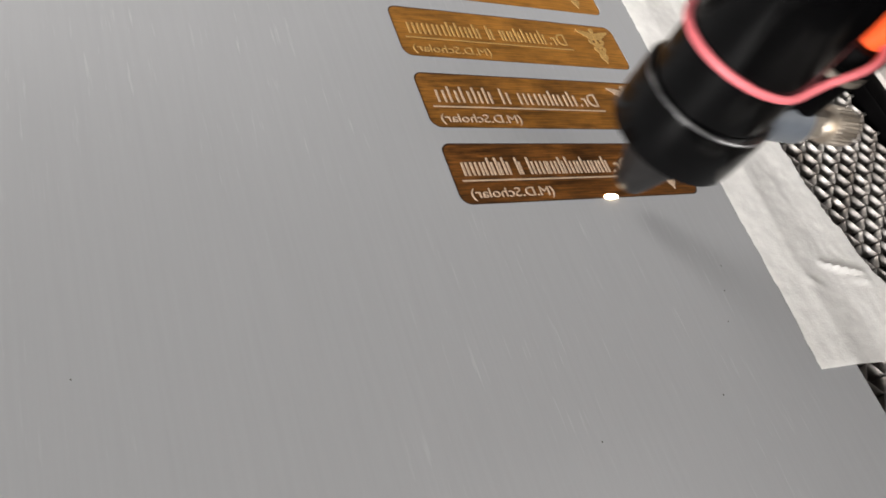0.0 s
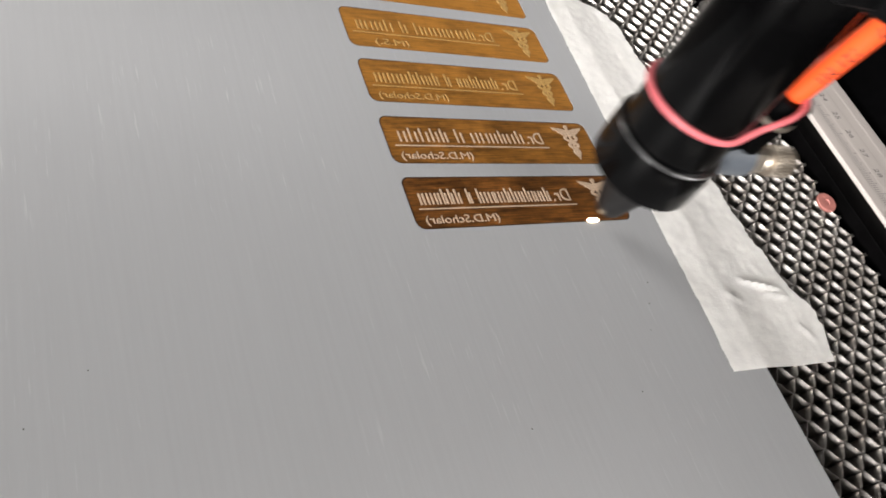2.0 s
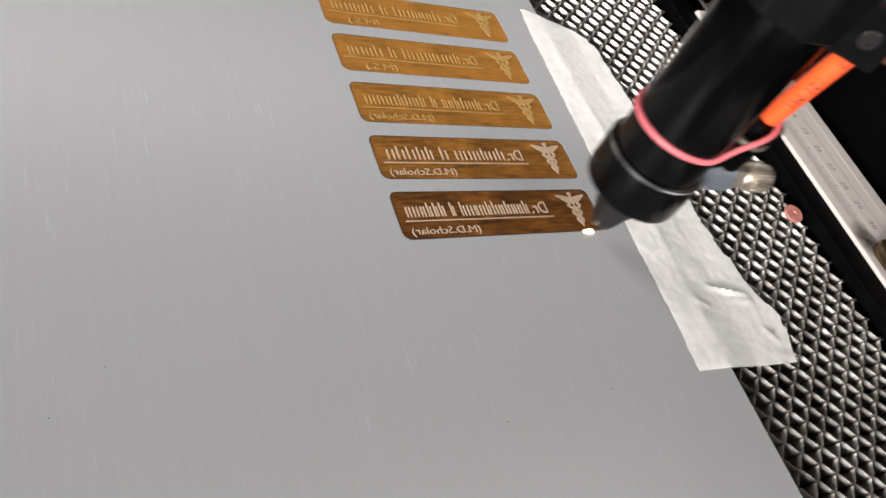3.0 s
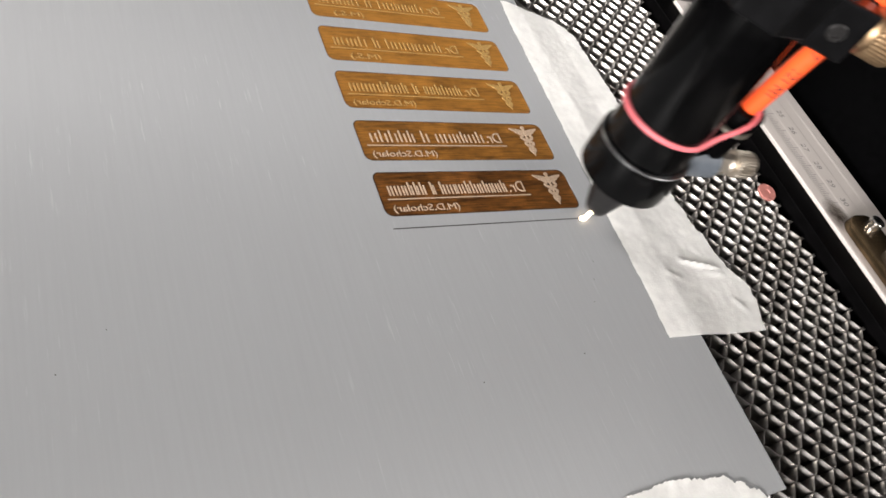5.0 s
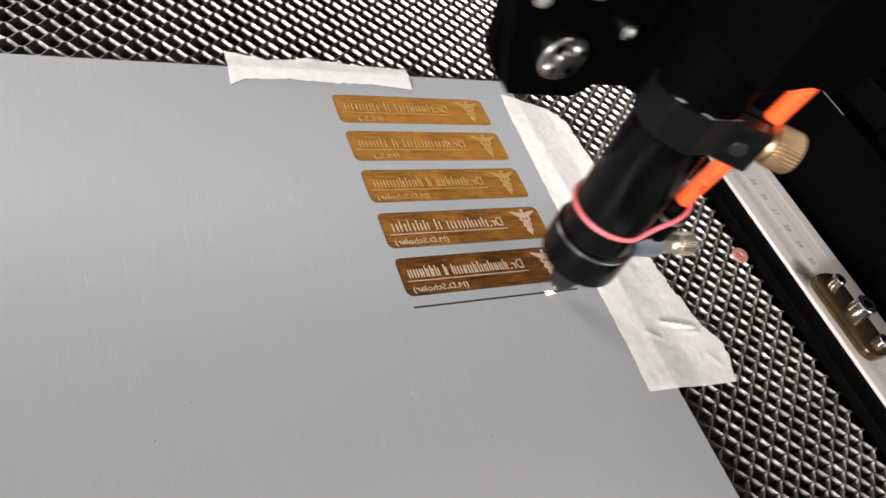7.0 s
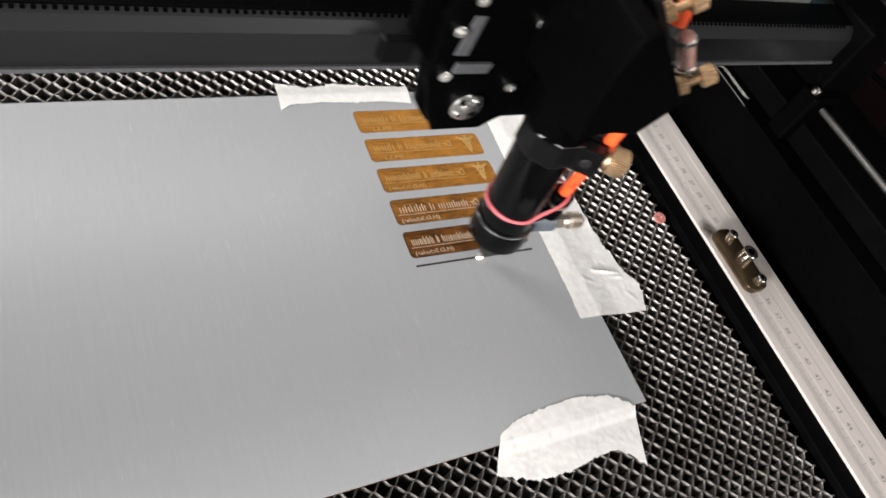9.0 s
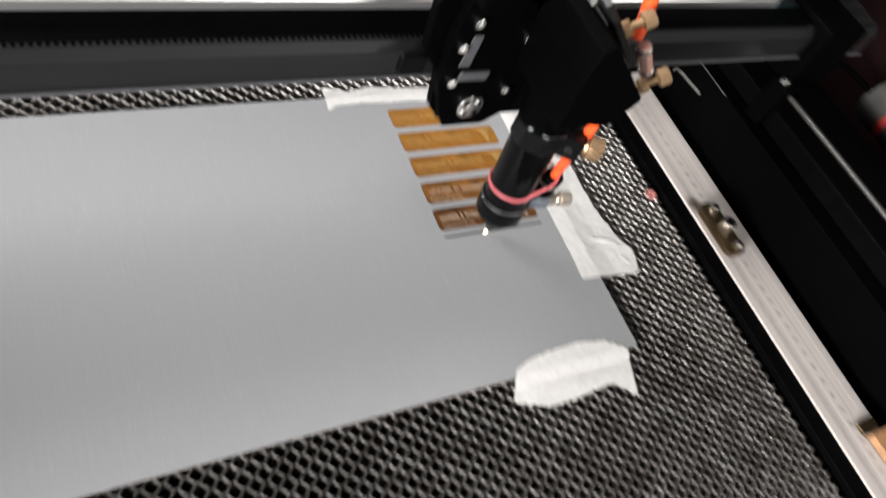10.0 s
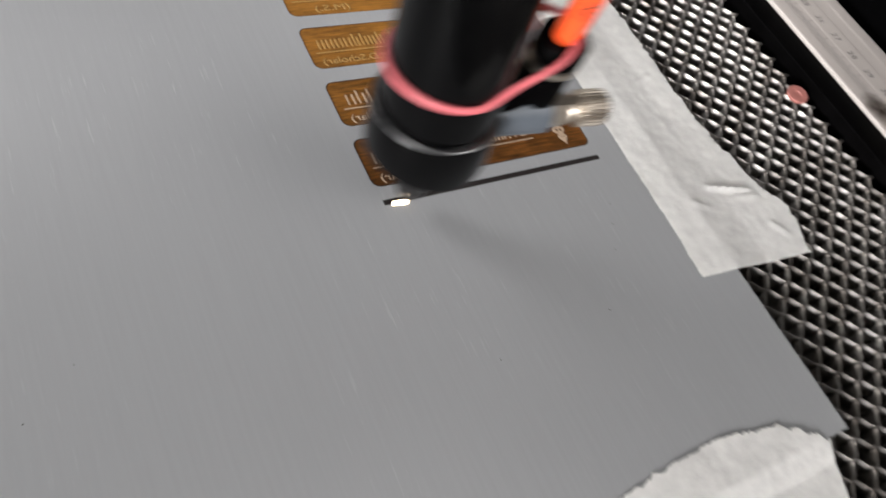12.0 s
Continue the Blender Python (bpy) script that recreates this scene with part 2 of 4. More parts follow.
def sweep(points, r, seg=14, closed=False, bm=None):
    tmp = bmesh.new()
    n, rings = len(points), []
    side = None
    for i, p in enumerate(points):
        a = points[i - 1] if i or closed else points[0]
        b = points[(i + 1) % n] if i < n - 1 or closed else points[-1]
        d = (b - a).normalized()
        ref = Vector((0, 0, 1)) if side is None else side
        u = (ref - d * ref.dot(d))
        u = u.normalized() if u.length > 1e-4 else d.orthogonal().normalized()
        side, v = u, d.cross(u)
        rings.append([tmp.verts.new(p + r * (math.cos(2 * math.pi * k / seg) * u + math.sin(2 * math.pi * k / seg) * v)) for k in range(seg)])
    for a, b in zip(rings, rings[1:] + ([rings[0]] if closed else [])):
        for k in range(seg):
            tmp.faces.new((a[k], a[(k + 1) % seg], b[(k + 1) % seg], b[k]))
    if not closed:
        tmp.faces.new(rings[0][::-1])
        tmp.faces.new(rings[-1])
    return merged(bm, tmp)


def prism(outline, lo, hi, axis="y", bevel=0.0, bm=None, m=None):
    """An outline in the other two axes, made solid between lo and hi along axis."""
    tmp = bmesh.new()
    put = {"x": lambda a, b, c: (c, a, b), "y": lambda a, b, c: (a, c, b), "z": lambda a, b, c: (a, b, c)}[axis]
    near = [tmp.verts.new(put(a, b, lo)) for a, b in outline]
    far = [tmp.verts.new(put(a, b, hi)) for a, b in outline]
    tmp.faces.new(near)
    tmp.faces.new(far[::-1])
    for k in range(len(outline)):
        j = (k + 1) % len(outline)
        tmp.faces.new((near[k], far[k], far[j], near[j]))
    bmesh.ops.recalc_face_normals(tmp, faces=tmp.faces)
    if bevel:
        bmesh.ops.bevel(tmp, geom=tmp.edges[:], offset=bevel, segments=2, affect="EDGES", profile=0.5)
    return merged(bm, tmp, m)


def rounded(x0, x1, y0, y1, r, n=5):
    out = []
    for cx, cy, a0 in ((x1 - r, y1 - r, 0), (x0 + r, y1 - r, 90), (x0 + r, y0 + r, 180), (x1 - r, y0 + r, 270)):
        out += [(cx + r * math.cos(radians(a0 + 90 * k / n)), cy + r * math.sin(radians(a0 + 90 * k / n))) for k in range(n + 1)]
    return out


def flat_curve(name, outlines, thickness):
    """A flat sheet from outlines (the inner ones are holes), as a bmesh in millimetres."""
    cu = bpy.data.curves.new(name, "CURVE")
    cu.dimensions, cu.fill_mode, cu.extrude = "2D", "BOTH", thickness / 2
    for outline in outlines:
        sp = cu.splines.new("POLY")
        sp.points.add(len(outline) - 1)
        for q, (x, y) in zip(sp.points, outline):
            q.co = (x, y, 0, 1)
        sp.use_cyclic_u = True
    ob = bpy.data.objects.new(name, cu)
    bm = bmesh.new()
    me = bpy.data.meshes.new_from_object(ob)
    bm.from_mesh(me)
    bmesh.ops.remove_doubles(bm, verts=bm.verts, dist=0.001)
    bpy.data.objects.remove(ob)
    bpy.data.curves.remove(cu)
    bpy.data.meshes.remove(me)
    return bm


def lettering(text, size, thickness=0.12):
    """Raised letters as a bmesh in millimetres, from the built-in font, baseline at the origin."""
    cu = bpy.data.curves.new("letters", "FONT")
    cu.body, cu.size, cu.extrude, cu.resolution_u = text, size, thickness / 2, 3
    ob = bpy.data.objects.new("letters", cu)
    bm = bmesh.new()
    me = bpy.data.meshes.new_from_object(ob)
    bm.from_mesh(me)
    bmesh.ops.remove_doubles(bm, verts=bm.verts, dist=0.001)
    bpy.data.objects.remove(ob)
    bpy.data.curves.remove(cu)
    bpy.data.meshes.remove(me)
    return bm


# ---- the machine round the bed ----
def room():
    for name, b in (("room_floor", (-2250, 2600, -2600, 2600, -1000, -950)), ("room_ceiling", (-2250, 2600, -2600, 2600, 1750, 1800)),
                    ("wall_north", (-2250, 2600, 2550, 2600, -950, 1750)), ("wall_south", (-2250, 2600, -2600, -2550, -950, 1750)),
                    ("wall_east", (2550, 2600, -2550, 2550, -950, 1750))):
        tagged(part(name, box(*b), FLOOR if "floor" in name else WALL), "plain painted room surface round the machine", "room", kind="structure")
    # West wall is unseen; openings and panes are added for the side lights
    west = box(-2250, -2200, -2550, -1700, -950, 1750)
    for b in ((-2250, -2200, 2540, 2550, -950, 1750), (-2250, -2200, -500, 1420, -950, 1750),
              (-2250, -2200, 1420, 2540, -950, 1050), (-2250, -2200, 1420, 2540, 1670, 1750),
              (-2250, -2200, -1700, -500, -950, 300), (-2250, -2200, -1700, -500, 700, 1750)):
        box(*b, 0, west)
    tagged(part("wall_west", west, WALL), "plain painted room wall with two openings added for the side lights", "room", kind="structure")
    for name, y0, y1, z0, z1 in (("added_pane_1", 1420, 2540, 1050, 1670), ("added_pane_2", -1700, -500, 300, 700)):
        tagged(part(name, box(-2249, -2241, y0, y1, z0, z1), CREAM), "pale pane added behind a side light in the room's wall", "window", kind="structure")
    # Unseen panels, added only to house the two top lights
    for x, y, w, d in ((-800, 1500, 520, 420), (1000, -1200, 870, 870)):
        tagged(part("added_ceiling_panel", box(x - w, x + w, y - d, y + d, 1744, 1750.5, 2), CREAM), "flat pale panel added above an unseen area light", "ceiling light", kind="structure")


def machine_case():
    """The black case: tray under the bed, four walls; the front stands low, where the camera looks in."""
    tagged(part("machine_base", box(-526, 446, -426, 476, -950, -75.1), REDBLACK), "dark maroon cabinet that carries the machine's bed", "machine base", kind="structure")
    tagged(part("machine_tray", box(-520, 440, -420, 470, -75, -70), MATTE), "black sheet-metal tray under the honeycomb bed", "machine tray", kind="structure")
    # Heights of the back and left walls set by how much side light passes
    tagged(part("machine_wall_back", box(-520, 440, 470, 476, -70, 220), REDBLACK), "dark maroon painted back wall of the machine", "machine wall", kind="structure")
    tagged(part("machine_wall_side", box(440, 446, -420, 476, -70, 330), REDBLACK), "dark maroon painted side wall of the machine", "machine wall", kind="structure")
    tagged(part("machine_wall_side", box(-526, -520, -420, 476, -70, 80), REDBLACK), "dark maroon painted side wall of the machine", "machine wall", kind="structure")
    tagged(part("machine_wall_front", box(-526, 446, -426, -420, -70, 60), REDBLACK), "low dark front wall of the machine", "machine wall", kind="structure")


BED_P, BED_Q, BED_TOP, BED_DEEP, BED_LEAN = 9.5, 8.15, -1.6, 24.0, 0.6
LEVELS = [(1, BED_DEEP, 0), (1, 6.0, 0), (1, 1.9, 0.97), (1, 1.2, 0.98), (1, 0.5, 0.99), (1, 0.0, 1), (-1, 0.0, 1), (-1, 0.5, 0.99), (-1, 1.2, 0.98), (-1, 1.9, 0.97), (-1, 6.0, 0), (-1, BED_DEEP, 0)]  # side, depth, share of the wave


def honeycomb():
    """Wavy foil ribbons along x, joined crest to trough; left out where the sheet hides them."""
    rng = random.Random(4)
    verts, faces = [], []
    wave = [math.sin(2 * math.pi * k / 14) for k in range(14)]
    samples = [(k / 14, 1.06 * w - 0.06 * w ** 3) for k, w in enumerate(wave)]
    x_lo, x_hi, y_lo, y_hi = -287.5, 182.5, -330.3, 299.7
    rows_n = int((y_hi - y_lo) / (BED_Q / 2))
    for k in range(rows_n):
        y = y_lo + k * BED_Q / 2
        sign = 1 if k % 2 else -1
        path = []
        for c in range(int((x_hi - x_lo) / BED_P)):
            jy, jx, bulge = rng.uniform(-0.12, 0.12), rng.uniform(-0.15, 0.15), rng.uniform(0.85, 1.0)
            for u, w in samples:
                path.append((x_lo + (c + u) * BED_P + jx, y + jy, sign * w * (BED_Q / 4 - 0.08), bulge))
        prev = None
        for (px, py, pw, bulge), (qx, qy, qw, _) in zip(path, path[1:]):
            if px < 82 and -90 < py < 102:  # under the sheet
                prev = None
                continue
            t = Vector((qx - px, qy + qw - py - pw, 0)).normalized()
            nrm = Vector((-t.y, t.x, 0)) * 0.09
            cur = []
            for side, down, keep in LEVELS:
                bent = BED_LEAN * max(0.0, 1 - down / 1.9) ** 1.6  # the upper edge is curled over along x
                cur.append(len(verts))
                verts.append(((px + bent + side * nrm.x) * U, (py + pw * (keep or bulge) + side * nrm.y) * U, (BED_TOP - down) * U))
            if prev:
                faces += [(prev[i], prev[i + 1], cur[i + 1], cur[i]) for i in range(len(LEVELS) - 1)]
            prev = cur
    me = bpy.data.meshes.new("honeycomb")
    me.from_pydata(verts, [], faces)
    for f in me.polygons:
        f.use_smooth = True
    me.set_sharp_from_angle(angle=radians(60))
    me.materials.append(COMB)
    ob = new("honeycomb_bed", me)
    tagged(ob, "sooty aluminium honeycomb cutting bed with open cells", "honeycomb bed", kind="stuff")


def bed_frame():
    """Black edge strip of the bed and the ruled aluminium extrusion beyond it."""
    tagged(part("bed_frame", box(181, 193.4, -330, 300, -22, 1.8, 0.6), MATTE), "black metal edge strip of the honeycomb bed", "bed frame", kind="structure")
    ruler = empty("ruler")
    tagged(ruler, "satin aluminium ruled side rail with centimetre numbers", "ruler")
    profile = [(193.5, -22), (193.5, 2.7), (194, 3.1), (199, 3.2), (200.5, 3.08), (206.5, 3.08), (207.5, 3.2), (216, 3.2), (217, 3.08), (223, 3.08), (224.5, 3.2), (230.6, 3.1), (231.2, 2.7), (231.2, -22)]
    part("extrusion", prism(profile, -330, 118, "y"), RULER, ruler)
    ticks = bmesh.new()
    for k in range(-200, 240):
        long = 6.0 if k % 10 == 0 else 4.6 if k % 5 == 0 else 3.2
        box(200.5, 200.5 + long, -66 - k - 0.11, -66 - k + 0.11, 3.0, 3.12, 0, ticks)
    tagged(part("scale_mark", ticks, MARKS, ruler), kind="stuff")
    for n in range(18, 58):
        bm = lettering(str(n), 4.6, 0.08)
        w = max(v.co.x for v in bm.verts)
        bm.transform(Matrix.Translation((209.5, -66 - (n - 36) * 10 + w / 2, 3.24)) @ Matrix.Rotation(radians(-90), 4, "Z"))
        part("number", bm, MARKS, ruler)


def smudge():
    """A thin brown oily stain on the ruler at the clamp's end."""
    rng = random.Random(6)
    edge = [((7.5 + rng.uniform(-1.2, 1.2)) * math.cos(k * math.pi / 9), (9.5 + rng.uniform(-1.8, 1.8)) * math.sin(k * math.pi / 9)) for k in range(18)]
    m = material("oily_stain", (0.06, 0.04, 0.028), 0.5, 0.0, 500, 0.4)
    nt, p = m.node_tree, m.node_tree.nodes["Principled BSDF"]
    tc, mp, g, n, r = (nt.nodes.new("ShaderNode" + k) for k in ("TexCoord", "Mapping", "TexGradient", "TexNoise", "Math"))
    mp.inputs["Scale"].default_value = (1 / 0.0075, 1 / 0.0095, 1)
    g.gradient_type, r.operation = "SPHERICAL", "MULTIPLY"
    n.inputs["Scale"].default_value, n.inputs["Detail"].default_value = 300, 4
    nt.links.new(tc.outputs["Object"], mp.inputs["Vector"])
    nt.links.new(mp.outputs["Vector"], g.inputs["Vector"])
    nt.links.new(tc.outputs["Object"], n.inputs["Vector"])
    nt.links.new(g.outputs["Fac"], r.inputs[0])
    nt.links.new(n.outputs["Fac"], r.inputs[1])
    nt.links.new(r.outputs[0], p.inputs["Alpha"])
    stain = part("oil_stain", prism(edge, 0, 0.02, "z"), m)
    stain.matrix_world = pose(0.2, -0.0125, 0.00321)
    tagged(stain, "thin brown oily stain on the aluminium ruler", "stain")


def screw_head(r, h, m, parent, name="screw", mat=None):
    """A socket-head screw with a hexagonal recess, its head along the pose's z."""
    bm = lathe([(r, 0), (r, h - 0.3), (r - 0.3, h), (r * 0.52, h), (r * 0.48, h * 0.45)], 24, None, m)
    return part(name, bm, mat or STEEL, parent, smooth=True)


def rail_clamp():
    c = empty("rail_clamp", 205.5, -37.5, 3.3, 0)
    tagged(c, "dark bronze clamp with three steel screws on the ruler", "clamp")
    part("clamp_plate", prism(rounded(-8.5, 8.5, -22, 22, 6), 0, 4.5, "z", 0.9), BRONZE, c, smooth=True)
    for x, y, r, tall in ((3.2, 0.2, 4.9, 6.4), (3.4, 16.0, 3.0, 3.4), (3.0, -16.2, 3.0, 3.4)):
        s = screw_head(r, tall, Matrix.Translation((x, y, 4.4)), c)
        # Black hexagon over the recess: the socket's dark inside put into colour
        part("socket", lathe([(r * 0.5, tall + 0.02), (r * 0.5, tall + 0.08), (r * 0.2, tall + 0.08)], 6, None, Matrix.Translation((x, y, 4.4))), BLACK, s)


def wood_block():
    b = part("wood_block", box(-12.5, 12.5, -12.5, 12.5, 0, 5, 0.5), WOOD)
    b.matrix_world = pose(0.2295, -0.2085, 0.0033, 0, 0, 2)
    tagged(b, "small square of light brown plywood lying on the ruler", "wood block")
    # Flat dark slab for the brown patch at the block's corner
    p = part("dark_patch", box(-8, 8, -4.5, 4.5, 0, 2.4, 0.8), BRONZE)
    p.matrix_world = pose(0.2210, -0.1905, 0.0033, 0, 0, 4)
    tagged(p, "flat dark brown piece beside the plywood square", "clip")


def pink_disc():
    d = part("copper_disc", lathe([(0.5, 0), (3.8, 0), (4.0, 0.3), (4.0, 0.9), (3.7, 1.2), (1.2, 1.2), (1.0, 0.9)], 32), PINK, smooth=True)
    d.matrix_world = pose(0.1722, 0.0036, -0.0014, 5, -8, 0)
    tagged(d, "small reddish copper disc lying on the honeycomb", "disc")


def side_guide():
    """The guide on which the gantry's end runs, at the side of the bed."""
    g = empty("side_guide")
    tagged(g, "black side support with a bright steel guide rod", "guide rail")
    part("support", box(262, 330, -400, 460, -70, 58, 1.5), MATTE, g)
    part("ledge", box(246, 262, -400, 460, -70, 43, 0.6), BLACK, g)
    # Thin pale strip: the ledge's edge highlight put into colour
    part("ledge_highlight", box(245.7, 246.4, 52, 128, 42.7, 43.1, 0.1), DULLSTRIP, g, "pale strip laid on as the ledge's edge highlight")
    part("guide_rod", rod((272, -398, 72), (262, 20, 72), 2.2), DULLSTEEL, g, smooth=True)
    for y0 in (22, -400):
        blk = part("rod_holder", box(253, 278, y0, y0 + 14, 42.9, 78, 2), BLACK, g)
        screw_head(3, 3, along((257, y0 + 7, 78), (257, y0 + 7, 84)), blk)


def laser_tube():
    t = empty("white_tube")
    tagged(t, "white tube coloured near black for shade, with a red band, behind the side support", "tube")
    part("tube", rod((405, -330, 46), (405, 34, 46), 20, 32), SHADEDTUBE, t, smooth=True)
    part("band", rod((405, 4, 46), (405, 9, 46), 20.6, 32), REDBAND, t, smooth=True)
    part("cable", sweep(smooth_path([(405, 34, 46), (372, 58, 60), (326, 70, 70), (310, 60, 66)]), 2.2), BLACK, t, smooth=True)


def wall_cable():
    c = part("cable", sweep(smooth_path([(439.5, 116, 132), (388, 93, 122), (383, 79, 121), (389, 68, 120), (402, 54, 121), (439.5, 30, 118)]), 1.6, 12), CABLE, smooth=True)
    tagged(c, "glossy black cable looped along the machine's side wall", "cable")


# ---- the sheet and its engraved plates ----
PLATES = [(0.0, 0.88), (20.6, 0.55), (41.9, 0.32), (62.9, 0.15), (83.7, 0.05)]  # the lower edge's y, and how dark the engraved ground is


def sheet():
    s = empty("engraving_sheet")
    tagged(s, "brushed silver two-layer acrylic sheet taped onto the honeycomb", "acrylic sheet")
    holes = [rounded(0, 72, y, y + 16.3, 2.6)[::-1] for y, _ in PLATES]
    bm = flat_curve("film", [[(-330, -100.9), (93.2, -100.9), (93.2, 113.6), (-330, 113.6)], *holes], 0.16)
    bm.transform(Matrix.Translation((0, 0, -0.08)))
    part("silver_film", bm, FILM, s)
    part("acrylic_core", box(-330, 93.2, -100.9, 113.6, -1.5, -0.161), ACRYLIC, s)


def specks():
    rng = random.Random(21)
    spots = [(65.3, -20.9), (62.1, -27.3), (58.0, -34.9)] + [(rng.uniform(-120, 85), rng.uniform(-95, -8)) for _ in range(4)]
    for x, y in spots:
        d = part("dust_speck", lathe([(0.1, 0), (rng.uniform(0.12, 0.22), 0.02), (0.1, 0.16)], 7), DUST)
        d.matrix_world = pose(x * U, y * U, 0.00001)
        tagged(d, "tiny dark speck of dust on the silver sheet", "dust speck", "dust specks on the sheet")


def ribbon(points, half, hi, lo):
    """A flat band of even thickness along points in the plane, half wide on each side."""
    bm, rows = bmesh.new(), []
    for k, p in enumerate(points):
        d = points[min(k + 1, len(points) - 1)] - points[max(k - 1, 0)]
        n = Vector((-d.y, d.x)).normalized() * half
        rows.append([bm.verts.new((x, y, z)) for x, y, z in ((p.x + n.x, p.y + n.y, lo), (p.x + n.x, p.y + n.y, hi), (p.x - n.x, p.y - n.y, hi), (p.x - n.x, p.y - n.y, lo))])
    for r, q in zip(rows, rows[1:]):
        for i in range(3):
            bm.faces.new((r[i], r[i + 1], q[i + 1], q[i]))
    bmesh.ops.recalc_face_normals(bm, faces=bm.faces)
    return bm


def staff(parent, ink):
    """The pale winged staff with two coils, mirrored like the lettering."""
    mid = 64.0
    bm = prism([(mid - 0.5, 13.6), (mid + 0.5, 13.6), (mid + 0.15, 1.9), (mid - 0.15, 1.9)], -0.14, -0.016, "z")
    rod_part = part("staff_emblem", bm, ink, parent, "pale winged staff emblem")
    part("knob", lathe([(0.8, -0.138), (0.8, -0.012)], 16, None, Matrix.Translation((mid, 14.4, 0))), ink, rod_part)
    for side in (-1, 1):
        edge = [(0.5, 10.9), (0.5, 13.2), (3.2, 13.9), (5.9, 14.2), (5.2, 13.2), (4.1, 12.7), (3.9, 12.1), (2.9, 11.8), (2.6, 11.2)]
        part("wing", prism([(mid + side * a, b) for a, b in edge], -0.138, -0.02, "z"), ink, rod_part)
        pts = [Vector((mid + side * (2.5 - 2.0 * k / 36) * math.sin(k / 36 * math.pi * 3 + 0.5), 10.9 - 8.2 * k / 36)) for k in range(37)]
        part("coil", ribbon(pts, 0.48, -0.012 if side > 0 else -0.018, -0.138), ink, rod_part)
    return rod_part


def name_plate(n, y, darkness, words, second):
    """One engraved plate: amber ground, a row of bars for the name, a thin rule, a second line and the emblem."""
    p = empty("name_plate", 0, y, 0)
    tagged(p, "amber-brown engraved name plate with mirrored pale lettering" if darkness < 0.5 else "dark brown freshly engraved name plate with mirrored pale lettering", "name plate", "engraved name plates")
    part("ground", prism(rounded(-0.2, 72.2, -0.2, 16.5, 2.6), -0.158, -0.14, "z"), engraved_amber(darkness), p)
    wide = 0.16 + 0.22 * darkness
    bm = flat_curve("rim", [rounded(0.02, 71.98, 0.02, 16.28, 2.6), rounded(wide, 72 - wide, wide, 16.3 - wide, 2.4)[::-1]], 0.02)
    bm.transform(Matrix.Translation((0, 0, -0.125)))
    part("burnt_edge", bm, SCORCH, p, "dark scorched edge")
    rng = random.Random(n + 11)
    ink = PALE if darkness > 0.5 else HAZY
    title = lettering("Dr.", 6.2, 0.13)
    wide_title = max(v.co.x for v in title.verts)
    title.transform(Matrix.Translation((52.9, 7.5, -0.075)) @ Matrix.Diagonal((-6.4 / wide_title, 1.0, 1, 1)))
    part("lettering", title, ink, p)
    letters = [(rng.uniform(1.3, 1.9), 4.7 if k == 0 or rng.random() < 0.25 else 3.5, 0.75 if k < n_let - 1 else 2.2) for n_let in words for k in range(n_let)]
    fit = 44.0 / sum(w + gap for w, _, gap in letters)
    x = 45.4
    for w, tall, gap in letters:
        low, high, left, stroke = 7.5, 7.5 + tall, x - w * fit, 0.52
        bars = box(left, left + stroke, low, high, -0.14, -0.01)
        box(x - stroke, x, low, low + min(tall, 3.5), -0.14, -0.01, 0, bars)
        part("name_bar", bars, ink, p)
        x -= (w + gap) * fit
    part("rule", box(2.4, 53.8, 6.0, 6.35, -0.14, -0.01), ink, p, "thin pale rule")
    wide, start = (22.5, 3.2) if len(second) > 8 else (11.5, 8.5)
    if second:
        bm = lettering(second, 3.4, 0.13)
        w = max(v.co.x for v in bm.verts)
        bm.transform(Matrix.Translation((start, 1.7, -0.075)) @ Matrix.Diagonal((-wide / w, 1.0, 1, 1)) @ Matrix.Translation((-w, 0, 0)))
        part("lettering", bm, ink, p)
    staff(p, ink)


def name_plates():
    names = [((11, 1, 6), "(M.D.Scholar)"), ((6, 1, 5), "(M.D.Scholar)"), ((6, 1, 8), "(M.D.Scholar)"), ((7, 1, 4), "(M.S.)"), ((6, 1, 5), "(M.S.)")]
    for n, ((y, darkness), (words, second)) in enumerate(zip(PLATES, names)):
        name_plate(n, y, darkness, words, second)


def curve_at(controls, s):
    xs = [c[0] for c in controls]
    return float(np.interp(s, xs, [c[1] for c in controls])), float(np.interp(s, xs, [c[2] for c in controls]))


